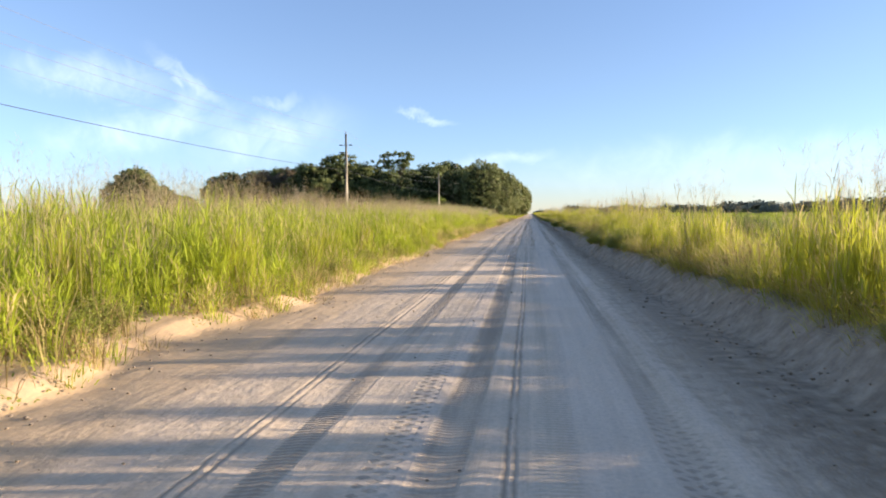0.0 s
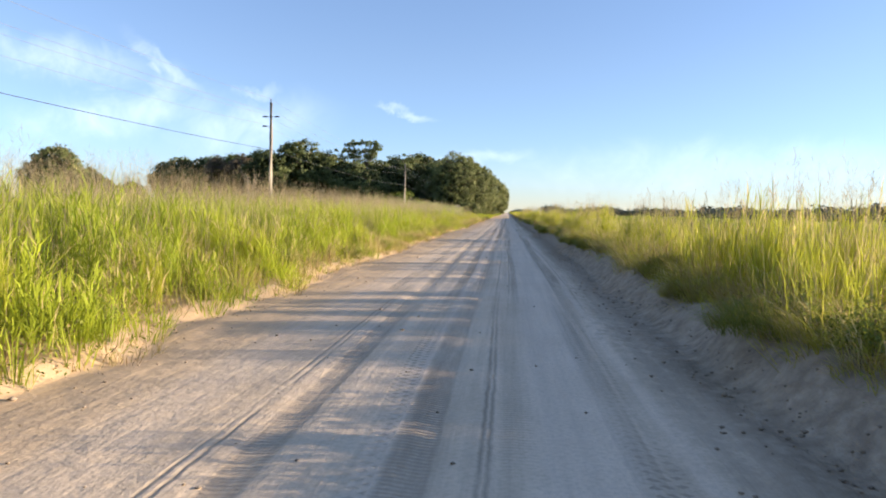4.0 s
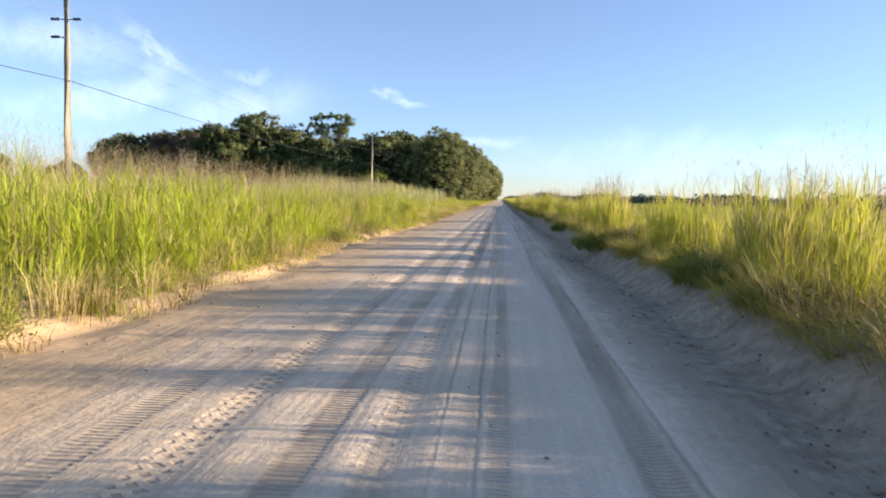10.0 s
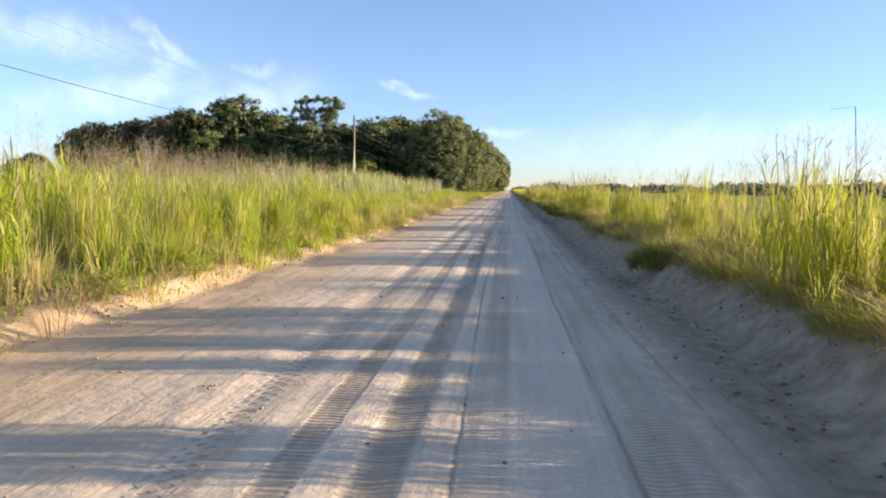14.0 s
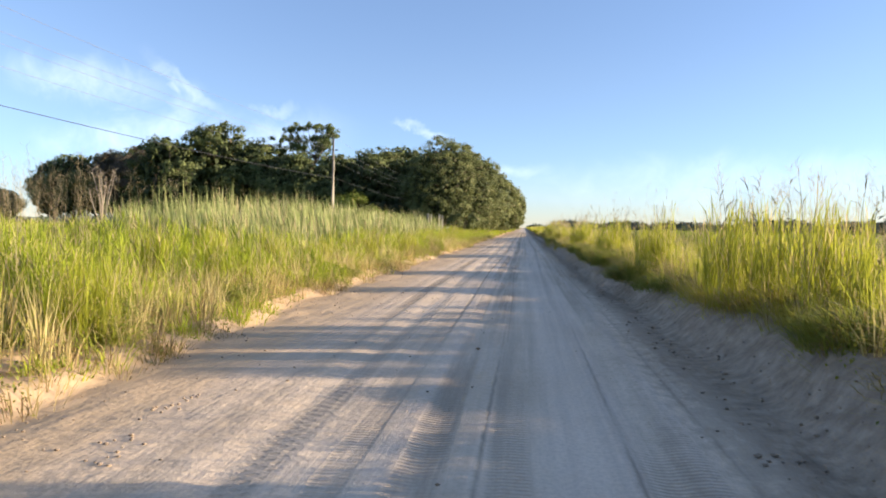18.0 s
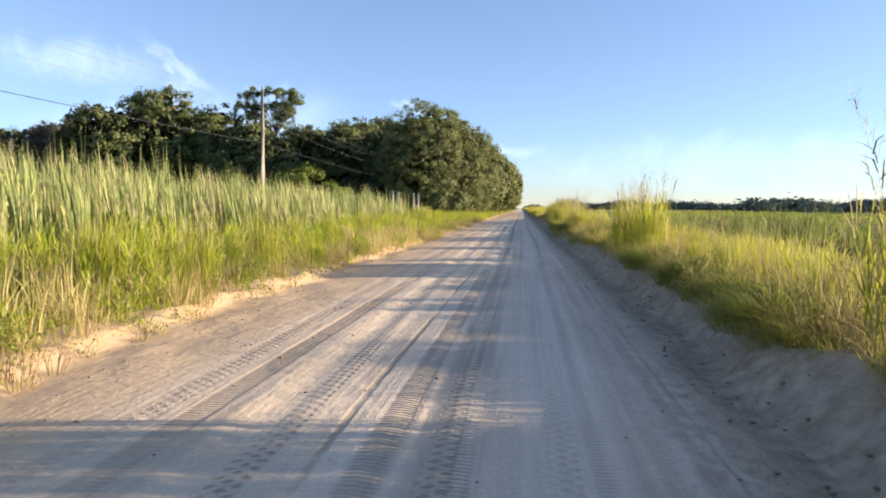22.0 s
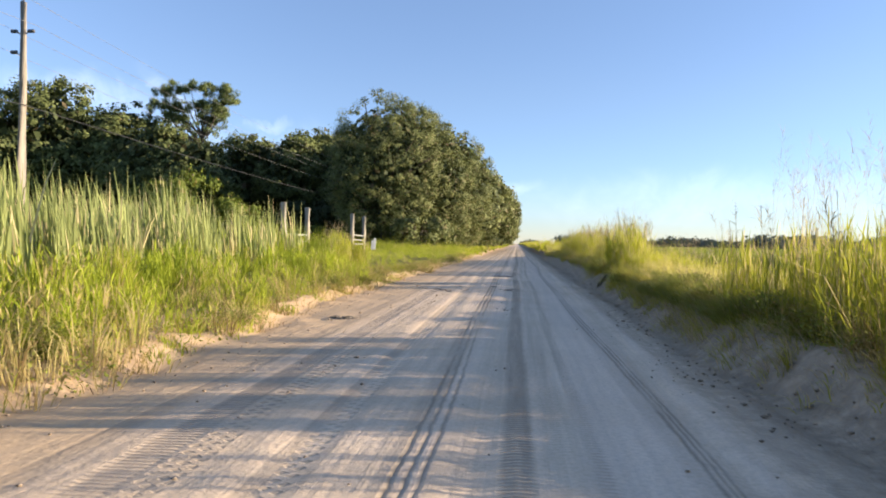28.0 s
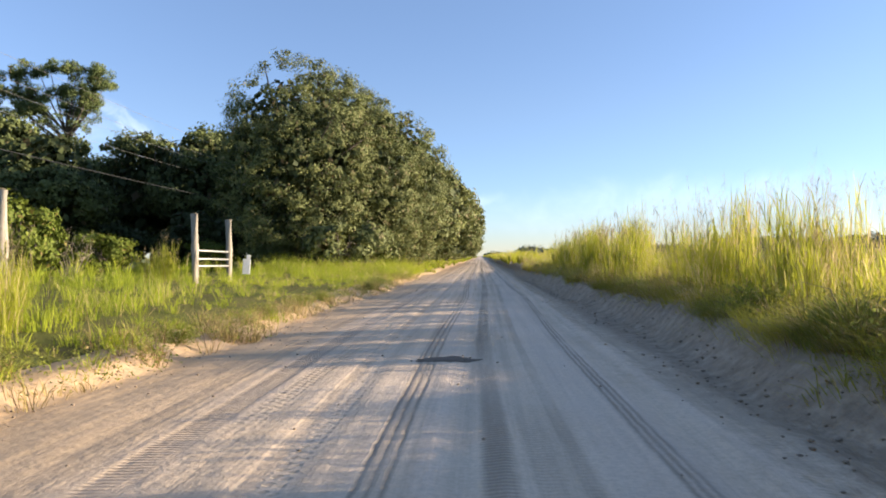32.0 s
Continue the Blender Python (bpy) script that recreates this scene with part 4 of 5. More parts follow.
def weed_clump(seed, tall, spread):
    rng = np.random.default_rng(seed)
    root = tagged(new("weed_clump"), "dark green leafy weed clump on a sandy road bank", "weed", "roadside weed clumps")
    pts = []
    for k in range(7):
        a = rng.uniform(0, 6.28)
        tip = Vector((math.cos(a) * spread * rng.uniform(0.3, 1), math.sin(a) * spread * rng.uniform(0.3, 1), tall * rng.uniform(0.5, 1.0)))
        bm = bmesh.new()
        tube(bm, [(0, 0, -0.05), tip * 0.5 + Vector((0, 0, 0.08)), tip], [0.012, 0.009, 0.004], 5)
        part("stem", bm, M_WEED, root)
        u = rng.random((240, 1)) ** 0.6
        pts.append(np.array(tip)[None, :] * u + rng.normal(0, 0.1, (240, 3)) * np.array([1, 1, 0.7]))
    p = np.concatenate(pts)
    p[:, 2] = np.maximum(p[:, 2], 0.02)
    tagged(part_arrays("foliage", leaf_arrays(p, np.full(len(p), 0.019), np.tile([0, 0, 0.7], (len(p), 1)), rng), M_WEED, root), kind="stuff")
    return root


def grass_mound(seed, spread, tall, mat, tone):
    """A dome of fine blades that arch outward from the middle."""
    rng = np.random.default_rng(seed)
    root = tagged(new("grass_mound"), f"soft {tone} green grass mound on a sandy road bank", "grass mound", "roadside grass mounds")
    n = 1500
    a, r = rng.uniform(0, 2 * math.pi, n), spread * np.sqrt(rng.random(n))
    z = tall * (1 - (r / spread) ** 2) * rng.uniform(0.2, 0.8, n) - 0.06
    arrays = blade_arrays(r * np.cos(a), r * np.sin(a), z, rng.uniform(0.12, 0.34, n), rng.uniform(0.005, 0.009, n), rng.uniform(0.5, 1.8, n), a + rng.normal(0, 0.7, n), 2, rng)
    tagged(part_arrays("foliage", arrays, mat, root), kind="stuff")
    for k in range(7):
        a = rng.uniform(0, 6.28)
        bm = bmesh.new()
        tip = Vector((math.cos(a) * spread * 0.9, math.sin(a) * spread * 0.9, tall * rng.uniform(0.3, 1.1)))
        tube(bm, [(0, 0, -0.05), tip * 0.5 + Vector((0, 0, tall * 0.4)), tip], [0.006, 0.005, 0.002], 5)
        part("runner", bm, M_CANE, root)
    return root


# ---- tussocks that stand apart ----
def tussock(seed, tall, blades, spread, dry=0):
    rng = np.random.default_rng(seed)
    root = tagged(new("grass_tussock"), "tall yellow-green grass tussock with drooping blades", "grass tussock", "roadside tussocks")
    n = blades
    a, r = rng.uniform(0, 2 * math.pi, n), spread * np.sqrt(rng.random(n))
    x, y = r * np.cos(a), r * np.sin(a)
    fol = part_arrays("foliage", culms(x, y, np.full(n, -0.05), tall * rng.uniform(0.6, 1.0, n), rng, 9, 0.68, 0.0115, (0.06, 0.6)), M_GRASS_R, root)
    tagged(fol, kind="stuff")
    # canes with kinked dry leaves, each with an open seed head
    for k in range(8):
        a = np.full(1, rng.uniform(0, 2 * math.pi))
        cx, cy = 0.6 * spread * np.cos(a), 0.6 * spread * np.sin(a)
        h, ln = tall * rng.uniform(1.0, 1.5, 1), rng.uniform(0.04, 0.22, 1)
        cane = [blade_arrays(cx, cy, np.zeros(1), h, np.full(1, 0.008), ln, a, 3, rng)]
        m = 5
        s = rng.uniform(0.5, 0.95, m)

        def on_cane(s):
            return cx + np.cos(a) * ln * h * s ** 2, cy + np.sin(a) * ln * h * s ** 2, h * s * (1 - 0.35 * ln * s)

        cane.append(blade_arrays(*on_cane(s), rng.uniform(0.12, 0.28, m), np.full(m, 0.011), rng.uniform(0.6, 2.2, m), rng.uniform(0, 2 * math.pi, m), 3, rng))
        stem = part_arrays("cane", join_arrays(cane), M_CANE, root)
        m = 26
        head = blade_arrays(*on_cane(rng.uniform(0.82, 1.0, m)), rng.uniform(0.06, 0.24, m), np.full(m, 0.003), rng.uniform(0.3, 1.2, m), rng.uniform(0, 2 * math.pi, m), 1, rng)
        part_arrays("seed_head", head, M_SEED, stem)
    return root


stuff("straw_grass", [
    grass(7000, el(2.6), el(0.3), 86, 107, 0.85, 0.010, 141, 2, (0.1, 0.55)),
    grass(3000, el(1.6), el(0.2), 40, 60, 0.6, 0.009, 142, 2, (0.15, 0.7)),
    grass(5000, el(1.8), el(0.1), 118, 137, 0.8, 0.010, 143, 2, (0.15, 0.7)),
    grass(3500, er(0.5), er(2.4), 84, 126, 0.6, 0.010, 144, 2, (0.2, 1.0)),
    grass(6000, er(0.5), er(2.2), 4, 60, 0.55, 0.010, 145, 2, (0.3, 1.2)),
], M_STRAW, "patches of pale dry straw grass at the roadside")

kinds = [tussock(400, 1.25, 62, 0.36), tussock(401, 1.35, 70, 0.42), tussock(402, 1.15, 54, 0.30), tussock(403, 1.3, 66, 0.46)]
place_rng = np.random.default_rng(8)


def put(ob, x, y, turn, size=1.0, sink=0.0, first=False):
    m = Matrix.LocRotScale((x, y, float(land_z(x, y)) - sink), Euler((0, 0, turn)), (size, size, size))
    if first:
        ob.matrix_basis = m
        return ob
    return copy_thing(ob, m)


spots = []
for table, near, far in ((STANDS, 1.2, 2.2), (LIP_STANDS, 0.65, 1.15)):
    for y0, y1, z in table:
        count = max(1, round((y1 - y0) / (1.25 if near > 1 else 0.8)))
        for k in range(count):
            y = y0 + (k + 0.5) * (y1 - y0) / count + place_rng.uniform(-0.2, 0.2)
            x = float(edge_right(y)) + place_rng.uniform(near, far)
            spots.append((x, y, (z - float(land_z(x, y))) / 1.16 * place_rng.uniform(0.86, 1.06)))
for k in range(42):
    y = 5 + k * 3.2 + place_rng.uniform(-1.4, 1.4)
    spots.append((float(edge_left(y)) - place_rng.uniform(0.6, 2.4), y, place_rng.uniform(0.85, 1.15)))
spots += [(-11.5, 169.6, 1.15), (-11.9, 170.4, 1.0), (-12.4, 169.8, 0.9)]
for k, (x, y, size) in enumerate(spots):
    put(kinds[k % 4], x, y, place_rng.uniform(0, 6.28), size, 0.0, k < 4)
# leafy grass standing in front of the second gateway brace
for k, (x, y, size) in enumerate(((-6.5, 151.2, 1.0), (-6.7, 152.1, 1.1), (-7.0, 153.2, 1.15), (-7.5, 154.4, 1.15), (-7.9, 155.8, 1.1), (-6.2, 152.9, 0.95))):
    put(kinds[k % 4], x, y, 1.1 * k, size)

weeds = [weed_clump(450, 0.38, 0.42), weed_clump(451, 0.32, 0.48), weed_clump(452, 0.42, 0.36)]
for k in range(84):
    y = 5 + k * 2.15 + place_rng.uniform(-1.5, 1.5)
    x = float(edge_left(y)) - place_rng.uniform(0.2, 0.8) if k % 3 else float(edge_right(y)) + place_rng.uniform(0.55, 1.3)
    put(weeds[k % 3], x, y, place_rng.uniform(0, 6.28), 1.0 if k < 3 else place_rng.uniform(0.6, 1.1), 0.0, k < 3)
for k, (x, y, size) in enumerate(((3.3, 22.8, 1.3), (3.45, 22.0, 1.4), (3.2, 23.5, 1.1), (3.75, 22.5, 1.5), (3.1, 24.4, 1.0), (3.5, 24.0, 1.2))):
    put(weeds[k % 3], x, y, 1.7 * k, size)
mounds = []
# rounded mounds on the right bank, some hanging over its lip
for x, y, size in ((3, 22, 1.15), (2.7, 25.4, 1), (2.9, 42.3, 1.1), (2.95, 44.8, 1.15), (2.9, 47.7, 1.15), (3.1, 55.6, 1), (2.7, 63.2, 1.15), (2.75, 64.6, 1.15), (2.8, 74.6, 1.15), (3.1, 86.8, 1), (2.9, 94, 1.15), (2.75, 102, 1.15), (2.8, 106.2, 1.15), (2.95, 108.2, 1.15), (2.85, 109.9, 1.15), (2.85, 112.5, 1.15), (2.9, 113.4, 1.1), (2.7, 137.9, 1.1), (2.7, 138.8, 1), (2.7, 143.4, 1.1), (2.9, 150.7, 1.15), (2.7, 101.1, 1.15), (2.7, 97.1, 1.15), (2.7, 96.4, 1.1), (2.7, 134.5, 1), (2.7, 135.4, 0.9), (2.7, 136.3, 1), (2.7, 137.1, 0.9), (2.7, 140.1, 0.9), (2.7, 141.4, 0.9)):
    mounds.append((x, y, size))
lip = len(mounds)
for k in range(70):
    y = 3 + k * 2.6 + place_rng.uniform(-1.0, 1.0)
    mounds.append((max(2.85, float(edge_right(y)) + place_rng.uniform(0.55, 1.6)), y, place_rng.uniform(0.7, 1.25)))
for at, mat, tone in ((mounds[:lip], M_WEED, "dark"), (mounds[lip:], M_MOUND, "olive")):
    heaps = [grass_mound(460, 0.42, 0.34, mat, tone), grass_mound(461, 0.5, 0.28, mat, tone), grass_mound(462, 0.36, 0.4, mat, tone)]
    for k, (x, y, size) in enumerate(at):
        put(heaps[k % 3], x, y, y, size, 0.0, k < 3)


# stout single canes, kinked over at the top
def grass_cane(seed, tall):
    rng = np.random.default_rng(seed)
    root = tagged(new("grass_cane"), "stout dry grass cane with a kinked top", "grass cane", "roadside canes")
    a = rng.uniform(0, 6.28)
    out = Vector((math.cos(a), math.sin(a), 0))
    lean = rng.uniform(0.05, 0.45)
    knee = out * lean * tall + Vector((0, 0, tall))
    tip = knee + Vector((math.cos(a + 2.2), math.sin(a + 2.2), rng.uniform(-0.3, 0.15))) * rng.uniform(0.25, 0.5)
    bm = bmesh.new()
    tube(bm, [(0, 0, -0.05), knee * 0.5 + out * -0.03, knee, tip], [0.007, 0.006, 0.0045, 0.002], 5)
    stem = part("stem", bm, M_CANE, root)
    for s in (0.45, 0.62, 0.8):
        p = knee * s
        leaf = blade_arrays(np.array([p.x]), np.array([p.y]), np.array([p.z]), np.array([rng.uniform(0.25, 0.45)]), np.array([0.016]), np.array([rng.uniform(0.6, 1.6)]), np.array([rng.uniform(0, 6.28)]), 3, rng)
        part_arrays("leaf", leaf, M_DRY, stem)
    return root


canes = [grass_cane(470, 1.7), grass_cane(471, 2.1), grass_cane(472, 1.5), grass_cane(473, 1.9)]
for k in range(96):
    table, far = ((STANDS, 2.4), (LIP_STANDS, 1.2))[k % 2]
    y0, y1, z = table[k // 2 % len(table)]
    y = place_rng.uniform(y0, y1)
    x = float(edge_right(y)) + place_rng.uniform(0.6 if far < 2 else 1.1, far)
    put(canes[k % 4], x, y, place_rng.uniform(0, 6.28), (z + 0.5 - float(land_z(x, y))) / 1.8 * place_rng.uniform(0.85, 1.1), 0.0, k < 4)


# ---- trees ----
def crown_points(rng, clumps, per, rx, ry, rz, cz, clump_r, hollow=0.55, lobes=14, low=-0.55, square=1.0):
    """Leaf places on the rounded lobes of an uneven crown, with gaps between the lobes; also the way out of each lobe."""
    ld = rng.normal(0, 1, (lobes * 4, 3))
    ld /= np.linalg.norm(ld, axis=1)[:, None]
    ld = ld[ld[:, 2] > low][:lobes]
    size = rng.uniform(0.30, 0.50, len(ld))
    mid = ld * (1.02 - size * rng.uniform(0.98, 1.25, len(ld)))[:, None]
    pick = rng.choice(len(ld), clumps, p=size ** 2 / np.sum(size ** 2))
    d = rng.normal(0, 1, (clumps, 3)) + 0.85 * ld[pick] + np.array([0, 0, 0.15])
    d /= np.linalg.norm(d, axis=1)[:, None]
    deep = hollow + (1 - hollow) * rng.random(clumps) ** 0.5
    unit = mid[pick] + d * (size[pick] * deep)[:, None]
    hearts = np.sign(unit) * np.abs(unit) ** square * np.array([rx, ry, rz]) + np.array([0, 0, cz])
    cr = clump_r * rng.uniform(0.5, 1.3, clumps)
    o = rng.normal(0, 1, (clumps, per, 3))
    o /= np.linalg.norm(o, axis=2)[:, :, None]
    r = rng.random((clumps, per, 1)) ** 0.45
    p = hearts[:, None, :] + o * r * cr[:, None, None] * np.array([1.1, 1.1, 0.7])
    out = o * 0.8 + d[:, None, :] * 1.0 + np.array([0, 0, 0.2])
    return p.reshape(-1, 3), out.reshape(-1, 3), hearts


def tree(name, label, category, seed, height, rx, ry, trunk_r, clumps, per, leaf, mat, crown_low=0.12, clump_r=1.1, hollow=0.55, low=-0.55, group="", lobes=14, inner=0, square=1.0):
    rng = np.random.default_rng(seed)
    root = tagged(new(name), label, category, group)
    base = height * crown_low
    rz = (height - base) / 2
    cz = base + rz
    p, out, hearts = crown_points(rng, clumps, per, rx, ry, rz, cz, clump_r, hollow, lobes, low, square)
    p[:, 2] = np.maximum(p[:, 2], 0.15)
    part_arrays("crown", leaf_arrays(p, np.full(len(p), leaf), out, rng), mat, root)
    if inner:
        # inner leaves, coloured dark for shade, which close the crown against the light
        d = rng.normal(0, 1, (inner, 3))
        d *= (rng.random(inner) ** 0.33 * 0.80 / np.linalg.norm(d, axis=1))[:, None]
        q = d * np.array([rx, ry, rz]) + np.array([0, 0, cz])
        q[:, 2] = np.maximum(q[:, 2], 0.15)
        part_arrays("inner_foliage", leaf_arrays(q, np.full(inner, max(leaf * 2.2, 0.28)), d, rng, 0.7), M_SHADE_TONED_LEAF, root)
    bm = bmesh.new()
    fork = Vector((rng.uniform(-0.5, 0.5), rng.uniform(-0.5, 0.5), max(base, height * 0.28)))
    tube(bm, [(0, 0, -0.3), (fork.x * 0.2, fork.y * 0.2, fork.z * 0.45), fork], [trunk_r * 1.35, trunk_r, trunk_r * 0.8], 9, True, 0.08, rng)
    part("trunk", bm, M_BARK, root)
    for h in hearts[:: max(1, len(hearts) // 12)]:
        bm = bmesh.new()
        tip = Vector(h)
        bend = fork.lerp(tip, 0.5) + Vector((rng.uniform(-0.5, 0.5), rng.uniform(-0.5, 0.5), rng.uniform(0.1, 0.9)))
        tube(bm, [fork - Vector((0, 0, 0.2)), bend, tip], [trunk_r * 0.5, trunk_r * 0.28, 0.04], 6, True, 0.05, rng)
        part("limb", bm, M_BARK, root)
    return root


def pine(seed, height):
    rng = np.random.default_rng(seed)
    root = tagged(new("pine_tree"), "tall pine with bare trunk and tufted flat crown", "tree", "woodland trees")
    bm = bmesh.new()
    tube(bm, [(0, 0, -0.3), (0.25, 0, height * 0.35), (0.1, 0.1, height * 0.58), (0.2, 0, height * 0.71)], [0.36, 0.31, 0.24, 0.18], 9, True, 0.06, rng)
    part("trunk", bm, M_BARK, root)
    boughs = [(-5.2, 0.4, 0.965, 0.70), (-4.0, -0.5, 0.985, 0.69), (-2.6, 0.3, 0.985, 0.70), (-1.2, -0.3, 0.99, 0.70), (0.3, 0.5, 0.99, 0.70), (1.6, -0.5, 0.98, 0.70), (2.8, 0.4, 1.0, 0.69), (3.8, -0.3, 0.96, 0.68), (4.2, 0.3, 0.92, 0.67), (3.2, -0.7, 0.90, 0.67), (2.2, 0.7, 0.88, 0.66),
              (1.4, -0.4, 0.84, 0.66), (2.6, 0.2, 0.83, 0.65), (0.6, 0.3, 0.79, 0.64), (-5.0, -0.3, 0.90, 0.66), (-3.6, 0.5, 0.87, 0.66), (-6.0, 0.2, 0.88, 0.64), (-2.3, -0.5, 0.82, 0.64), (-4.4, 0.3, 0.82, 0.62)]
    for bx, by, top, frm in boughs:
        bm, pts, outs = bmesh.new(), [], []
        a, b = Vector((0.2, 0, height * frm)), Vector((bx, by, height * top))
        mid = a.lerp(b, 0.5) + Vector((0, 0, -0.35))
        tube(bm, [a, mid, b], [0.11, 0.08, 0.03], 6, True, 0.05, rng)
        bough = part("bough", bm, M_BARK, root)
        for k in range(14):
            heart = np.array(mid.lerp(b, 1.05 if k % 3 else 0.45)) + rng.normal(0, 1, 3) * np.array([0.62, 0.7, 0.36])
            n = 90
            o = rng.normal(0, 1, (n, 3))
            o /= np.linalg.norm(o, axis=1)[:, None]
            pts.append(heart + o * 0.5 * rng.random((n, 1)) ** 0.4 * np.array([1.2, 1.2, 0.8]))
            outs.append(o)
        p, o = np.concatenate(pts), np.concatenate(outs)
        tagged(part_arrays("needles", leaf_arrays(p, np.full(len(p), 0.17), o, rng, 0.24), M_NEEDLE, bough), kind="stuff")
    return root


def bare_shrub(seed, height, thick=0.09):
    rng = np.random.default_rng(seed)
    root = tagged(new("dead_shrub"), "leafless grey shrub with thin upright branches", "shrub")
    for k in range(9):
        stem = bmesh.new()
        a, far = rng.uniform(0, 6.28), rng.uniform(0.5, 2.0)
        tip = Vector((math.cos(a) * far, math.sin(a) * far, height * rng.uniform(0.65, 1.0)))
        mid = tip * 0.5 + Vector((rng.uniform(-0.3, 0.3), rng.uniform(-0.3, 0.3), 0.3))
        tube(stem, [(0, 0, -0.1), mid, tip], [thick, thick * 0.66, thick * 0.17], 6)
        for j in range(7):
            at = mid.lerp(tip, rng.uniform(0, 0.95))
            tube(stem, [at, at + Vector((rng.uniform(-0.9, 0.9), rng.uniform(-0.9, 0.9), rng.uniform(0.3, 1.2)))], [thick * 0.28, thick * 0.09], 4)
        part("stem", stem, M_DEADWOOD, root)
    return root


def stand(ob, x, y, turn, sx=1.0, sz=1.0, first=False):
    m = Matrix.LocRotScale((x, y, float(land_z(x, y)) - 0.05), Euler((0, 0, turn)), (sx, sx, sz))
    if first:
        ob.matrix_basis = m
        return ob
    return copy_thing(ob, m)


# roadside row, crowns down to the grass, leaning over the road's edge farther on
LEAFY = "dense grey-green evergreen tree leafy to the ground"
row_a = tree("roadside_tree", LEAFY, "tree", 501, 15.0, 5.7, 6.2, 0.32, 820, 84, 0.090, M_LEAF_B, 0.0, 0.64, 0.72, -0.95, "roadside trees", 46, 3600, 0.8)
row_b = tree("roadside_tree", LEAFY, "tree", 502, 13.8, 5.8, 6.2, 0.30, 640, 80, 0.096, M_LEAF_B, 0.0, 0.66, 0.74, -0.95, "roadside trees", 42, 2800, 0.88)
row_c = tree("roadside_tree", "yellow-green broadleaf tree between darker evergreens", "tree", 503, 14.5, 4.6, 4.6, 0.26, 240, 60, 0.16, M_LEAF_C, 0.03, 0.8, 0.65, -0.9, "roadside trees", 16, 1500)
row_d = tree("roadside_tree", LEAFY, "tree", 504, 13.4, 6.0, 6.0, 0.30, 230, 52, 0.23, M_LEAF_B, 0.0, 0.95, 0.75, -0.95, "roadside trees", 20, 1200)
ROW = [
    # plan place, kind, width, height
    (-13.2, 195.5, row_a, 0.95, 1.04), (-9.8, 199.5, row_b, 0.94, 1.03), (-8.4, 207.0, row_b, 1.03, 1.08), (-13.5, 206.0, row_a, 1.03, 1.08), (-8.0, 215.0, row_d, 1.0, 0.98),
    (-9.2, 221.0, row_c, 1.0, 1.04), (-7.2, 227.0, row_d, 1.03, 1.02), (-7.0, 238.0, row_d, 1.08, 1.02), (-6.4, 250.0, row_d, 1.09, 1.0),
    (-6.0, 263.0, row_d, 1.07, 0.98), (-5.8, 278.0, row_d, 1.07, 0.96), (-5.7, 295.0, row_d, 1.06, 0.95), (-5.6, 315.0, row_d, 1.0, 0.94),
    (-5.6, 338.0, row_d, 1.0, 0.9), (-5.4, 365.0, row_d, 1.0, 0.88), (-5.4, 395.0, row_d, 1.0, 0.85),
]
tree_rng = np.random.default_rng(12)
seen = set()
for x, y, kind, sx, sz in ROW:
    stand(kind, x, y, tree_rng.uniform(0, 6.28), sx, sz, kind.name not in seen)
    seen.add(kind.name)

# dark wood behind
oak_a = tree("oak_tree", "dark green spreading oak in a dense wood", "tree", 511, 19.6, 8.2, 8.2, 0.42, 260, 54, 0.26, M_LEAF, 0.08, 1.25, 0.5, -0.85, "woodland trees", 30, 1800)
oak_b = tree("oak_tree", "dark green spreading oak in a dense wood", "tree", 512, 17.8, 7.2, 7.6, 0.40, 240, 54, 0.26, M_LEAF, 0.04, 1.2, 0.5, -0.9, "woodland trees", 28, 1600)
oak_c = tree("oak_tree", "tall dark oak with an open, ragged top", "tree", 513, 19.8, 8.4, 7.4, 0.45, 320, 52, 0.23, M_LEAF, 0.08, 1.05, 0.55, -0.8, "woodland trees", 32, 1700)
grey = tree("bare_topped_tree", "grey-brown thin-leaved tree at the wood's edge", "tree", 514, 17.0, 5.5, 5.5, 0.3, 150, 60, 0.17, M_GREYLEAF, 0.25, 1.1, 0.6, -0.6, "woodland trees")
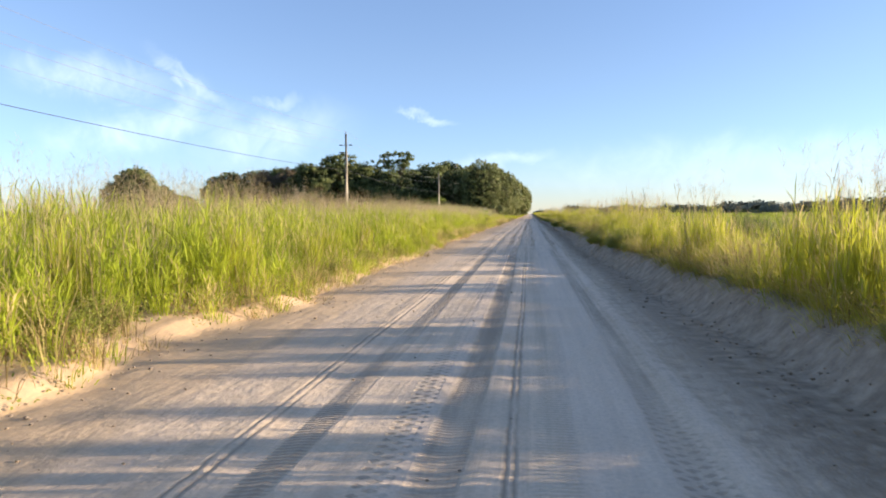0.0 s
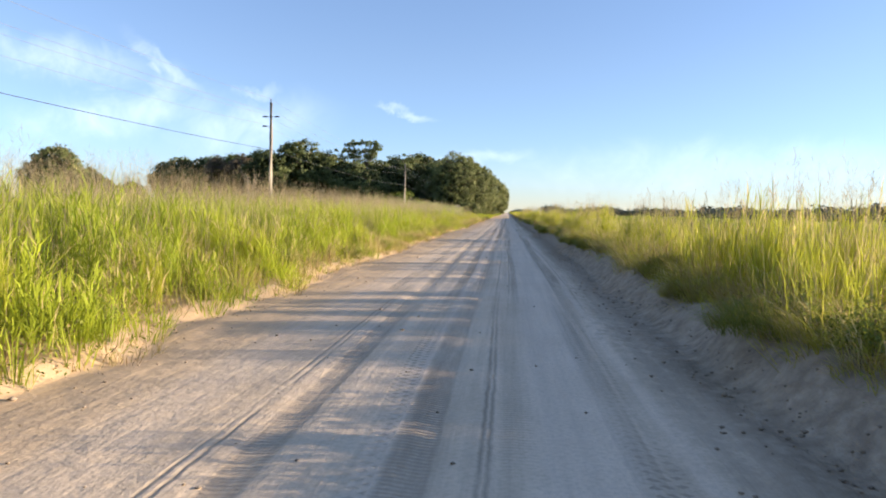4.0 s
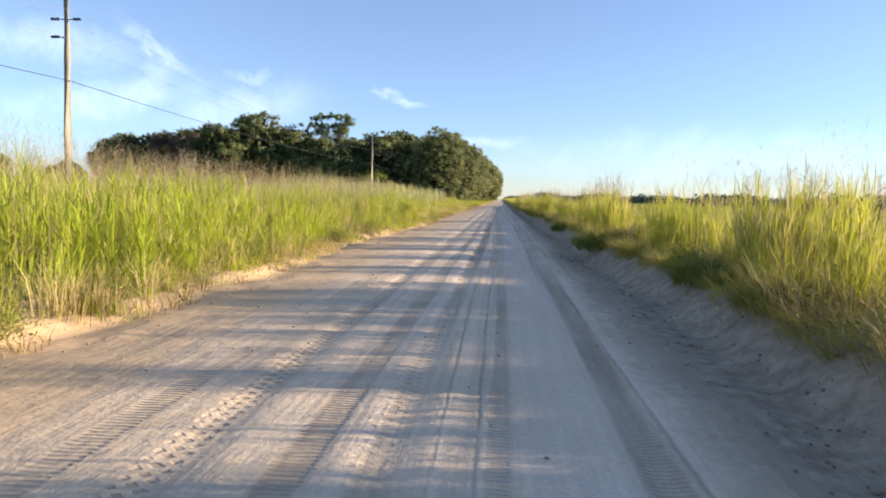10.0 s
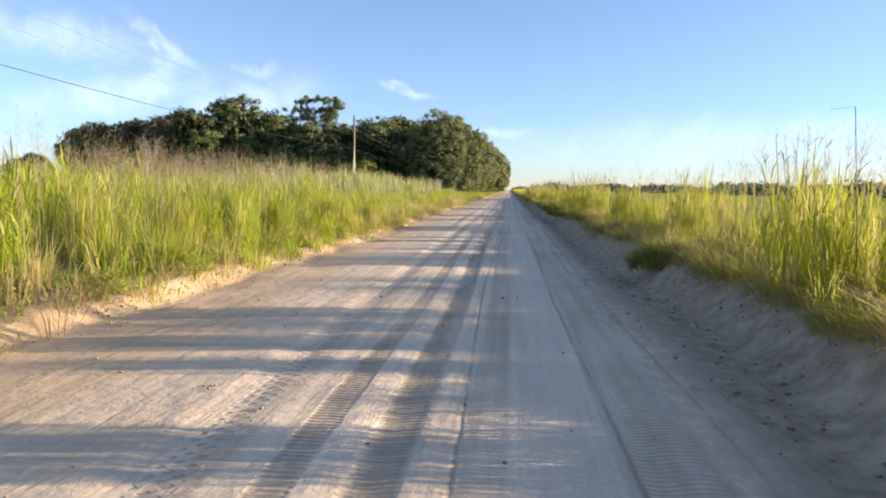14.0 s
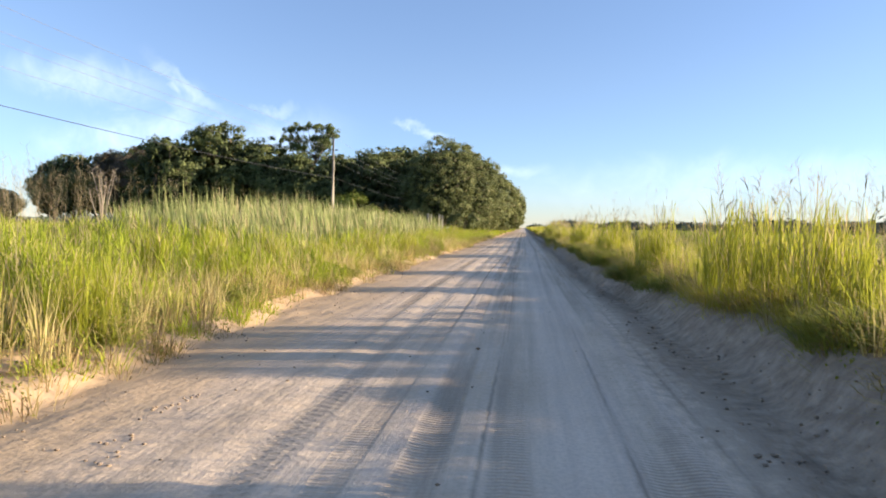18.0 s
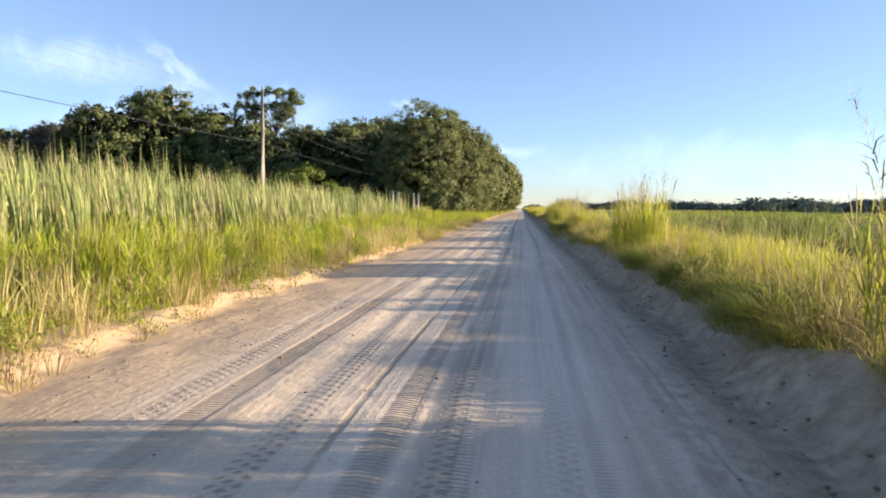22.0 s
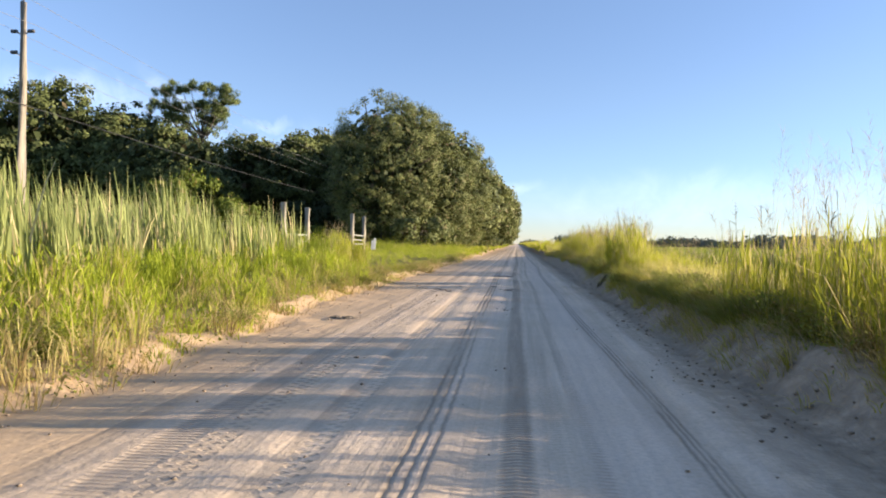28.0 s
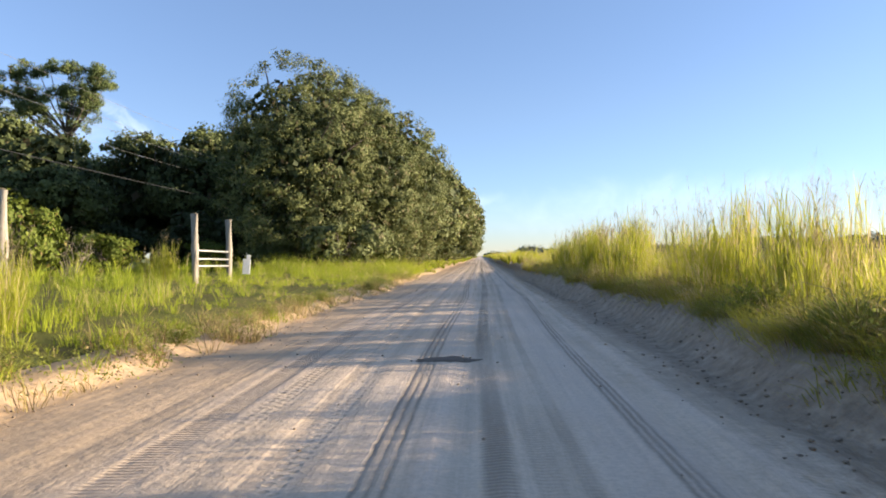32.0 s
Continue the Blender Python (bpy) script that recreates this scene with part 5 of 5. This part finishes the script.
WOOD = [
    (-55.5, 205.0, oak_c, 1.0, 1.0), (-48.5, 208.0, oak_a, 0.95, 0.9), (-62.5, 202.0, oak_b, 0.95, 1.0), (-57.0, 214.0, oak_a, 1.0, 0.95),
    (-41.5, 203.0, oak_b, 0.85, 0.84), (-35.5, 201.0, oak_b, 0.74, 0.72), (-44.0, 214.0, oak_b, 0.9, 0.9),
    (-34.0, 236.0, oak_a, 1.0, 1.06), (-26.0, 240.0, oak_b, 1.0, 1.16), (-42.0, 240.0, oak_b, 1.05, 1.0), (-20.0, 232.0, oak_b, 0.9, 1.04), (-50.0, 236.0, oak_a, 1.0, 0.9),
    (-28.0, 226.0, oak_b, 0.85, 0.9), (-18.0, 218.0, oak_b, 0.8, 0.86), (-22.5, 252.0, oak_a, 1.0, 0.98), (-36.0, 254.0, oak_a, 1.1, 1.05),
    (-70.0, 214.0, oak_b, 1.0, 1.0), (-77.0, 219.0, oak_b, 1.0, 1.0), (-84.0, 224.0, oak_a, 0.95, 0.93), (-91.0, 226.0, oak_b, 0.95, 1.0), (-98.0, 227.0, oak_b, 0.9, 0.98), (-104.0, 229.0, oak_b, 0.8, 0.9),
    (-74.0, 211.0, grey, 0.9, 0.98), (-82.0, 217.0, grey, 1.0, 0.98), (-67.0, 222.0, oak_a, 1.0, 0.85), (-88.0, 236.0, oak_a, 1.0, 0.78),
    (-112.0, 224.0, oak_b, 0.6, 0.50), (-118.0, 226.0, oak_b, 0.55, 0.44), (-86.0, 148.0, row_d, 1.05, 0.94), (-80.5, 150.0, row_d, 0.72, 0.64), (-91.0, 152.0, row_d, 0.85, 0.74),
    (-31.0, 262.0, oak_a, 1.1, 1.0), (-14.0, 244.0, oak_b, 0.85, 0.86),
    (-30.0, 220.0, oak_b, 0.85, 0.92), (-23.0, 222.0, oak_b, 0.85, 0.9), (-37.0, 223.0, oak_b, 0.9, 0.95), (-17.5, 210.0, row_d, 0.9, 1.03), (-20.5, 226.0, row_d, 0.95, 1.2), (-15.5, 228.0, row_d, 1.0, 1.08), (-29.0, 232.0, row_d, 1.0, 1.34),
]
for x, y, kind, sx, sz in WOOD:
    stand(kind, x, y, tree_rng.uniform(0, 6.28), sx, sz, kind.name not in seen)
    seen.add(kind.name)
stand(pine(521, 19.0), -38.4, 208.5, 0.12, 0.86, 1.0, True)
stand(bare_shrub(522, 8.6, 0.11), -57.0, 172.0, 0.4, 1.0, 1.0, True)
stand(bare_shrub(523, 1.8, 0.03), -18.2, 175.0, 1.1, 0.6, 1.0, True)

# bushes in front of the wood
bush = tree("bush", "yellow-green leafy bush at the edge of the wood", "bush", 531, 3.4, 2.2, 2.2, 0.07, 90, 60, 0.11, M_LEAF_C, 0.02, 0.5, 0.5, -0.9, "edge bushes")
for k, (x, y, sx, sz) in enumerate([(-28.0, 181.0, 1.0, 1.0), (-22.2, 171.3, 1.15, 1.6), (-24.6, 173.0, 1.1, 1.45), (-19.3, 172.5, 0.9, 1.1), (-23.0, 186.0, 0.9, 0.8), (-44.0, 158.0, 1.0, 1.0), (-40.0, 163.0, 0.9, 0.9), (-31.0, 190.0, 1.1, 0.95), (-20.0, 196.0, 0.9, 0.7)]):
    stand(bush, x, y, k * 1.3, sx, sz, k == 0)
# understorey shade is carried by these shrubs' dark leaf colour
under = tree("understorey_shrub", "shrub under trees, leaves coloured dark to stand for shade", "bush", 532, 5.0, 3.4, 3.4, 0.05, 90, 40, 0.28, M_SHADE_TONED_LEAF, 0.0, 0.9, 0.5, -0.9, "understorey shrubs", 8)
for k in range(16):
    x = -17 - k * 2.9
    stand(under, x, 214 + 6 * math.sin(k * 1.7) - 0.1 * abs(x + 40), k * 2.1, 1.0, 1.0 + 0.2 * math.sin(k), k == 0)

skirt = tree("roadside_shrub", "low grey-green shrub under the roadside trees", "bush", 533, 3.6, 2.6, 2.6, 0.08, 80, 45, 0.16, M_LEAF_B, 0.0, 0.6, 0.5, -0.9, "roadside shrubs", 9)
for k in range(22):
    y = 190.5 + k * (3.2 + 0.16 * k)
    x = -7.0 + 1.6 * math.exp(-k / 6) * -1.5 + 0.7 * math.sin(k * 2.3)
    stand(skirt, x, y, k * 1.9, 0.9 + 0.2 * math.sin(k * 1.1), 0.9 + 0.25 * math.sin(k * 0.7), k == 0)

# distant treeline round the right-hand horizon, and the last trees at the road's end
far_rng = np.random.default_rng(13)


def treeline(count, path, tall, per=90, leaf=1.9):
    out = []
    for k in range(count):
        x, y = path(k / (count - 1))
        h = tall * (0.45 + 0.75 * float(field_noise(x, y, 38, 81))) * far_rng.uniform(0.85, 1.1)
        o = far_rng.normal(0, 1, (per, 3))
        p = np.array([x, y, h * 0.45]) + o * np.array([4.5, 4.5, h * 0.25])
        p[:, 2] = np.abs(p[:, 2]) * np.exp(-0.08 * np.maximum(np.linalg.norm(o[:, :2], axis=1) - 1, 0))
        out.append(leaf_arrays(p, np.full(per, leaf), o + np.array([0, 0, 0.5]), far_rng, 0.8))
    return join_arrays(out)


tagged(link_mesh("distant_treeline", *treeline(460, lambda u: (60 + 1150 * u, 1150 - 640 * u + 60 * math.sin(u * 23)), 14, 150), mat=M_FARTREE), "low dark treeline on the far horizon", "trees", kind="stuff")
tagged(link_mesh("field_tree_strip", *treeline(50, lambda u: (165 + 60 * u, 640 - 240 * u + 8 * math.sin(u * 40)), 12, 150), mat=M_FARTREE), "long strip of haze-tinted trees across the open field", "trees", kind="stuff")
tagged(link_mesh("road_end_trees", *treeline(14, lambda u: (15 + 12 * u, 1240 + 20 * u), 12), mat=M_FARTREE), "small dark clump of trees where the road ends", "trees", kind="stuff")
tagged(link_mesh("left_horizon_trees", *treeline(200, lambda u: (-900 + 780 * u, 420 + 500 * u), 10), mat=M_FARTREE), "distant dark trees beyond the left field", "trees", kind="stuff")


# ---- power line ----
POLES = [(-20.5, 2.6, 10.5), (-19.9, 77.2, 10.5), (-19.2, 151.6, 10.4), (-18.4, 226.0, 10.3)]


def utility_pole(x, y, top, reach=1.0, rise=0.0):
    root = tagged(new("utility_pole"), "weathered wooden utility pole with dark post insulators", "utility pole", "power line poles")
    bm = bmesh.new()
    tube(bm, [(0, 0, -0.3), (0, 0, top * 0.35), (0.02, 0, top * 0.7), (0.0, 0, top - 0.12)], [0.19, 0.17, 0.145, 0.115], 14, True, 0.03, np.random.default_rng(int(y) + 3))
    part("shaft", bm, M_POLE, root)
    for z, side in ((top - 1.3, -1), (top - 1.3, 1), (top - 2.1, -1)):
        bm = bmesh.new()
        tube(bm, [(side * 0.1, -0.02, z - 0.03), (side * 0.25 * reach, -0.02, z - rise * 0.3), (side * 0.42 * reach, -0.02, z + rise)], [0.024, 0.02, 0.02], 8)
        pin = part("bracket", bm, M_ARM, root)
        bm = bmesh.new()
        sheds = [(0.36 + 0.042 * k) * reach for k in range(10)]
        tube(bm, [(side * d, -0.02, z + rise) for d in sheds], [0.045 if k % 2 else 0.075 for k in range(9)] + [0.025], 10)
        part("insulator", bm, M_CERAMIC, pin)
    bm = bmesh.new()
    tube(bm, [(0, 0, top - 0.14), (0, 0, top + 0.03), (0, 0, top + 0.1), (0, 0, top + 0.16)], [0.03, 0.035, 0.06, 0.03], 10)
    part("top_insulator", bm, M_CERAMIC, root)
    bm = bmesh.new()
    tube(bm, [(0.05, -0.04, top - 4.14), (0.16, -0.04, top - 4.1), (0.19, -0.04, top - 4.06)], [0.03, 0.03, 0.02], 8)
    part("cable_clamp", bm, M_ARM, root)
    bm = bmesh.new()
    tube(bm, [(-0.07, 0, top - 0.2), (-0.08, 0, top + 0.28)], [0.012, 0.008], 6)
    part("top_pin", bm, M_ARM, root)
    root.location = (x, y, float(land_z(x, y)) - 0.02)
    return root


for k, (x, y, top) in enumerate(POLES):
    utility_pole(x, y, top - float(land_z(x, y)), 0.66 if k == 2 else 1.0, 0.06 if k == 2 else 0.0)


def wire(name, label, a, b, sag, radius, mat):
    data = bpy.data.curves.new(name, "CURVE")
    data.dimensions, data.bevel_depth, data.bevel_resolution = "3D", radius, 1
    sp = data.splines.new("POLY")
    n = 25
    sp.points.add(n - 1)
    for k in range(n):
        u = k / (n - 1)
        p = Vector(a).lerp(Vector(b), u)
        sp.points[k].co = (p.x, p.y, p.z - 4 * sag * u * (1 - u), 1)
    data.materials.append(mat)
    return tagged(new(name, data), label, "overhead wire", "power line wires")


for (xa, ya, ta), (xb, yb, tb) in zip(POLES, POLES[1:]):
    wire("overhead_cable", "thick black sagging overhead cable between poles", (xa + 0.12, ya, ta - 4.1), (xb + 0.12, yb, tb - 4.1), 0.55, 0.016, M_WIRE)
    for dx, dz in ((-0.64, -1.08), (0.64, -1.08), (0.0, 0.14), (-0.77, -1.93)):
        wire("overhead_wire", "thin pale bare power line wire between poles", (xa + dx, ya - 0.15, ta + dz), (xb + dx, yb - 0.15, tb + dz), 1.0, 0.007, M_WIRE_PALE)


# ---- gateway ----
def gate_brace(a, b, top_a, top_b):
    """Two thick posts joined by three pipe rails."""
    root = tagged(new("gate_brace"), "weathered wooden gateposts joined by pale pipe rails", "fence", "gateway braces")
    for (x, y), top in ((a, top_a), (b, top_b)):
        g = float(land_z(x, y))
        bm = bmesh.new()
        rng = np.random.default_rng(int(y))
        tube(bm, [(x, y, g - 0.4), (x + 0.01, y, (g + top) / 2), (x, y, top - 0.03), (x, y, top)], [0.14, 0.134, 0.13, 0.112], 14, True, 0.012, rng)
        part("post", bm, M_POST, root)
    for drop in (1.32, 1.62, 1.88):
        bm = bmesh.new()
        tube(bm, [(a[0], a[1], top_a - drop), (b[0], b[1], top_b - drop)], [0.032, 0.032], 10)
        part("rail", bm, M_STEEL, root)
    return root


gate_brace((-9.75, 154.5), (-9.98, 158.65), 2.85, 2.84)
gate_brace((-10.34, 169.4), (-10.35, 172.85), 2.99, 2.95)
bm = bmesh.new()
box(bm, (0, 0, 0.3), (0.30, 0.03, 0.62), None, 0.008)
box(bm, (0.05, 0.02, 0.68), (0.15, 0.03, 0.2), None, 0.008)
board = bpy.data.meshes.new("white_board")
bm.to_mesh(board)
bm.free()
board.materials.append(M_WHITE)
ob = tagged(new("white_board", board), "small white board leaning beside a gatepost", "board")
ob.matrix_basis = pose(-9.75, 173.1, float(land_z(-9.75, 173.1)) + 0.25, -6, 4, 8)


# ---- loose things on the road ----
def clod_arrays(rng, p, size, flat=0.6):
    ico = [(0, 0, 1), (0.9, 0, 0.3), (0.28, 0.85, 0.3), (-0.72, 0.53, 0.3), (-0.72, -0.53, 0.3), (0.28, -0.85, 0.3), (0, 0, -0.6)]
    v = np.array(ico) * rng.uniform(0.7, 1.25, (7, 1)) * size * np.array([1, 1, flat]) + p
    f = [(0, 1, 2), (0, 2, 3), (0, 3, 4), (0, 4, 5), (0, 5, 1), (6, 2, 1), (6, 3, 2), (6, 4, 3), (6, 5, 4), (6, 1, 5)]
    return v, None, np.array(f)


clod_rng = np.random.default_rng(21)
made = []
for k in range(6500):
    y = clod_rng.uniform(2, 190)
    if k % 7 < 2:
        x = float(edge_left(y)) + abs(clod_rng.normal(0.15, 0.35))
    elif k % 7 < 6:
        x = float(edge_right(y)) + clod_rng.normal(0.05, 0.35)
    elif k % 14 == 6:
        x = clod_rng.uniform(-3.6, 2.2)
    else:
        x = clod_rng.choice([-2.6, -1.95, -1.42, -0.33]) + clod_rng.normal(0, 0.12)
    size = clod_rng.uniform(0.006, 0.022) * (1.8 if k % 17 == 0 else 1.0)
    made.append(clod_arrays(clod_rng, np.array([x, y, float(road_z(x, y)) + 0.2 * size]), size))
for k in range(1100):
    y = clod_rng.uniform(2, 180)
    x = float(edge_right(y)) + clod_rng.normal(-0.12, 0.26)
    size = clod_rng.uniform(0.014, 0.036)
    made.append(clod_arrays(clod_rng, np.array([x, y, float(road_z(x, y)) + 0.2 * size]), size))
for x, y in [(-1.46, 144.8), (-2.54, 85.6), (-2.37, 84.8), (-2.48, 86.0), (-2.27, 84.4), (-2.29, 109.1), (-0.30, 139.4), (-0.5, 145.0), (-0.2, 145.4), (-0.4, 152.9), (-0.9, 152.8), (-1.8, 67.4), (2.35, 70.7), (-3.0, 137.4), (-3.1, 137.0), (-2.2, 145.0), (-2.1, 144.6), (-2.0, 144.5), (-2.93, 146.2), (-2.9, 146.3), (-1.7, 146.4), (-2.6, 145.2)]:
    for k in range(8):
        px, py, size = x + clod_rng.normal(0, 0.06), y + clod_rng.normal(0, 0.07), clod_rng.uniform(0.008, 0.022)
        made.append(clod_arrays(clod_rng, np.array([px, py, float(road_z(px, py)) + 0.2 * size]), size))
tagged(link_mesh("soil_clods", *join_arrays(made), mat=M_CLOD), "small dry soil clods scattered on sand", "clods", kind="stuff")


def mud_patch(x, y, half_x, half_y, seed, label):
    """A low, crumbled mound with a ragged rim."""
    rings, seg = 6, 26
    co, quads, tris = [(x, y, float(road_z(x, y)) + 0.014)], [], []
    for r in range(1, rings + 1):
        for k in range(seg):
            a = 2 * math.pi * k / seg
            reach = r / rings * (0.75 + 0.5 * float(field_noise(3 * math.cos(a) + seed, 3 * math.sin(a), 1.0, seed)))
            px, py = x + half_x * reach * math.cos(a), y + half_y * reach * math.sin(a)
            lump = 0.035 * float(field_noise(px * 16, py * 16, 1.0, seed)) * (1 - (r / rings) ** 2) * 0.6
            co.append((px, py, float(road_z(px, py)) + lump - (0.015 if r == rings else -0.004)))
    for k in range(seg):
        tris.append((0, 1 + k, 1 + (k + 1) % seg))
    for r in range(rings - 1):
        for k in range(seg):
            p, q = 1 + r * seg + k, 1 + r * seg + (k + 1) % seg
            quads.append((p, p + seg, q + seg, q))
    return tagged(link_mesh("mud_patch", np.array(co), np.array(quads), np.array(tris), M_MUD, True), label, "mud", "mud patches")


mud_patch(-0.64, 152.85, 0.42, 0.24, 31, "dark crumbly mud patch lying across pale sand")
mud_patch(-0.76, 146.4, 0.10, 0.12, 32, "small dark mud patch on pale sand")
mud_patch(-0.34, 145.15, 0.13, 0.2, 33, "dark crumbled mud patch in a wheel track")
mud_patch(-2.04, 144.6, 0.12, 0.20, 34, "dark crumbled mud patch near the road edge")
mud_patch(-1.85, 144.1, 0.09, 0.10, 35, "small dark mud patch on pale sand")


def twig_pile(x, y, spread, count, seed, label, mat, tall=0.16):
    """Dry stems lying tangled, each a bent rod."""
    rng = np.random.default_rng(seed)
    root = tagged(new("twig_pile"), label, "debris")
    g = float(road_z(x, y))
    root.location = (x, y, g)
    for k in range(count):
        a, far = rng.uniform(0, 6.28), spread * rng.uniform(0.3, 1.0)
        ox, oy = rng.normal(0, spread * 0.35), rng.normal(0, spread * 0.25)
        ends = []
        for s, lift in ((-0.5, 0.0), (0.0, rng.uniform(0.3, 1.0) * tall), (0.5, rng.uniform(0.0, 0.6) * tall)):
            px, py = ox + math.cos(a) * far * s, oy + math.sin(a) * far * s
            ends.append((px, py, float(road_z(x + px, y + py)) - g + 0.01 + lift))
        bm = bmesh.new()
        tube(bm, ends, [0.010, 0.008, 0.004], 5)
        part("twig", bm, mat, root)
    return root


twig_pile(-2.95, 137.3, 0.3, 30, 36, "flat litter of dead brown stems on the sandy road edge", M_ARM, 0.02)
mud_patch(-2.9, 137.25, 0.24, 0.13, 38, "crumbled dark soil under dead stems at the road edge")
twig_pile(2.45, 147.4, 0.28, 30, 37, "dark tangle of bare roots in the cut bank", M_BARK, 0.16)
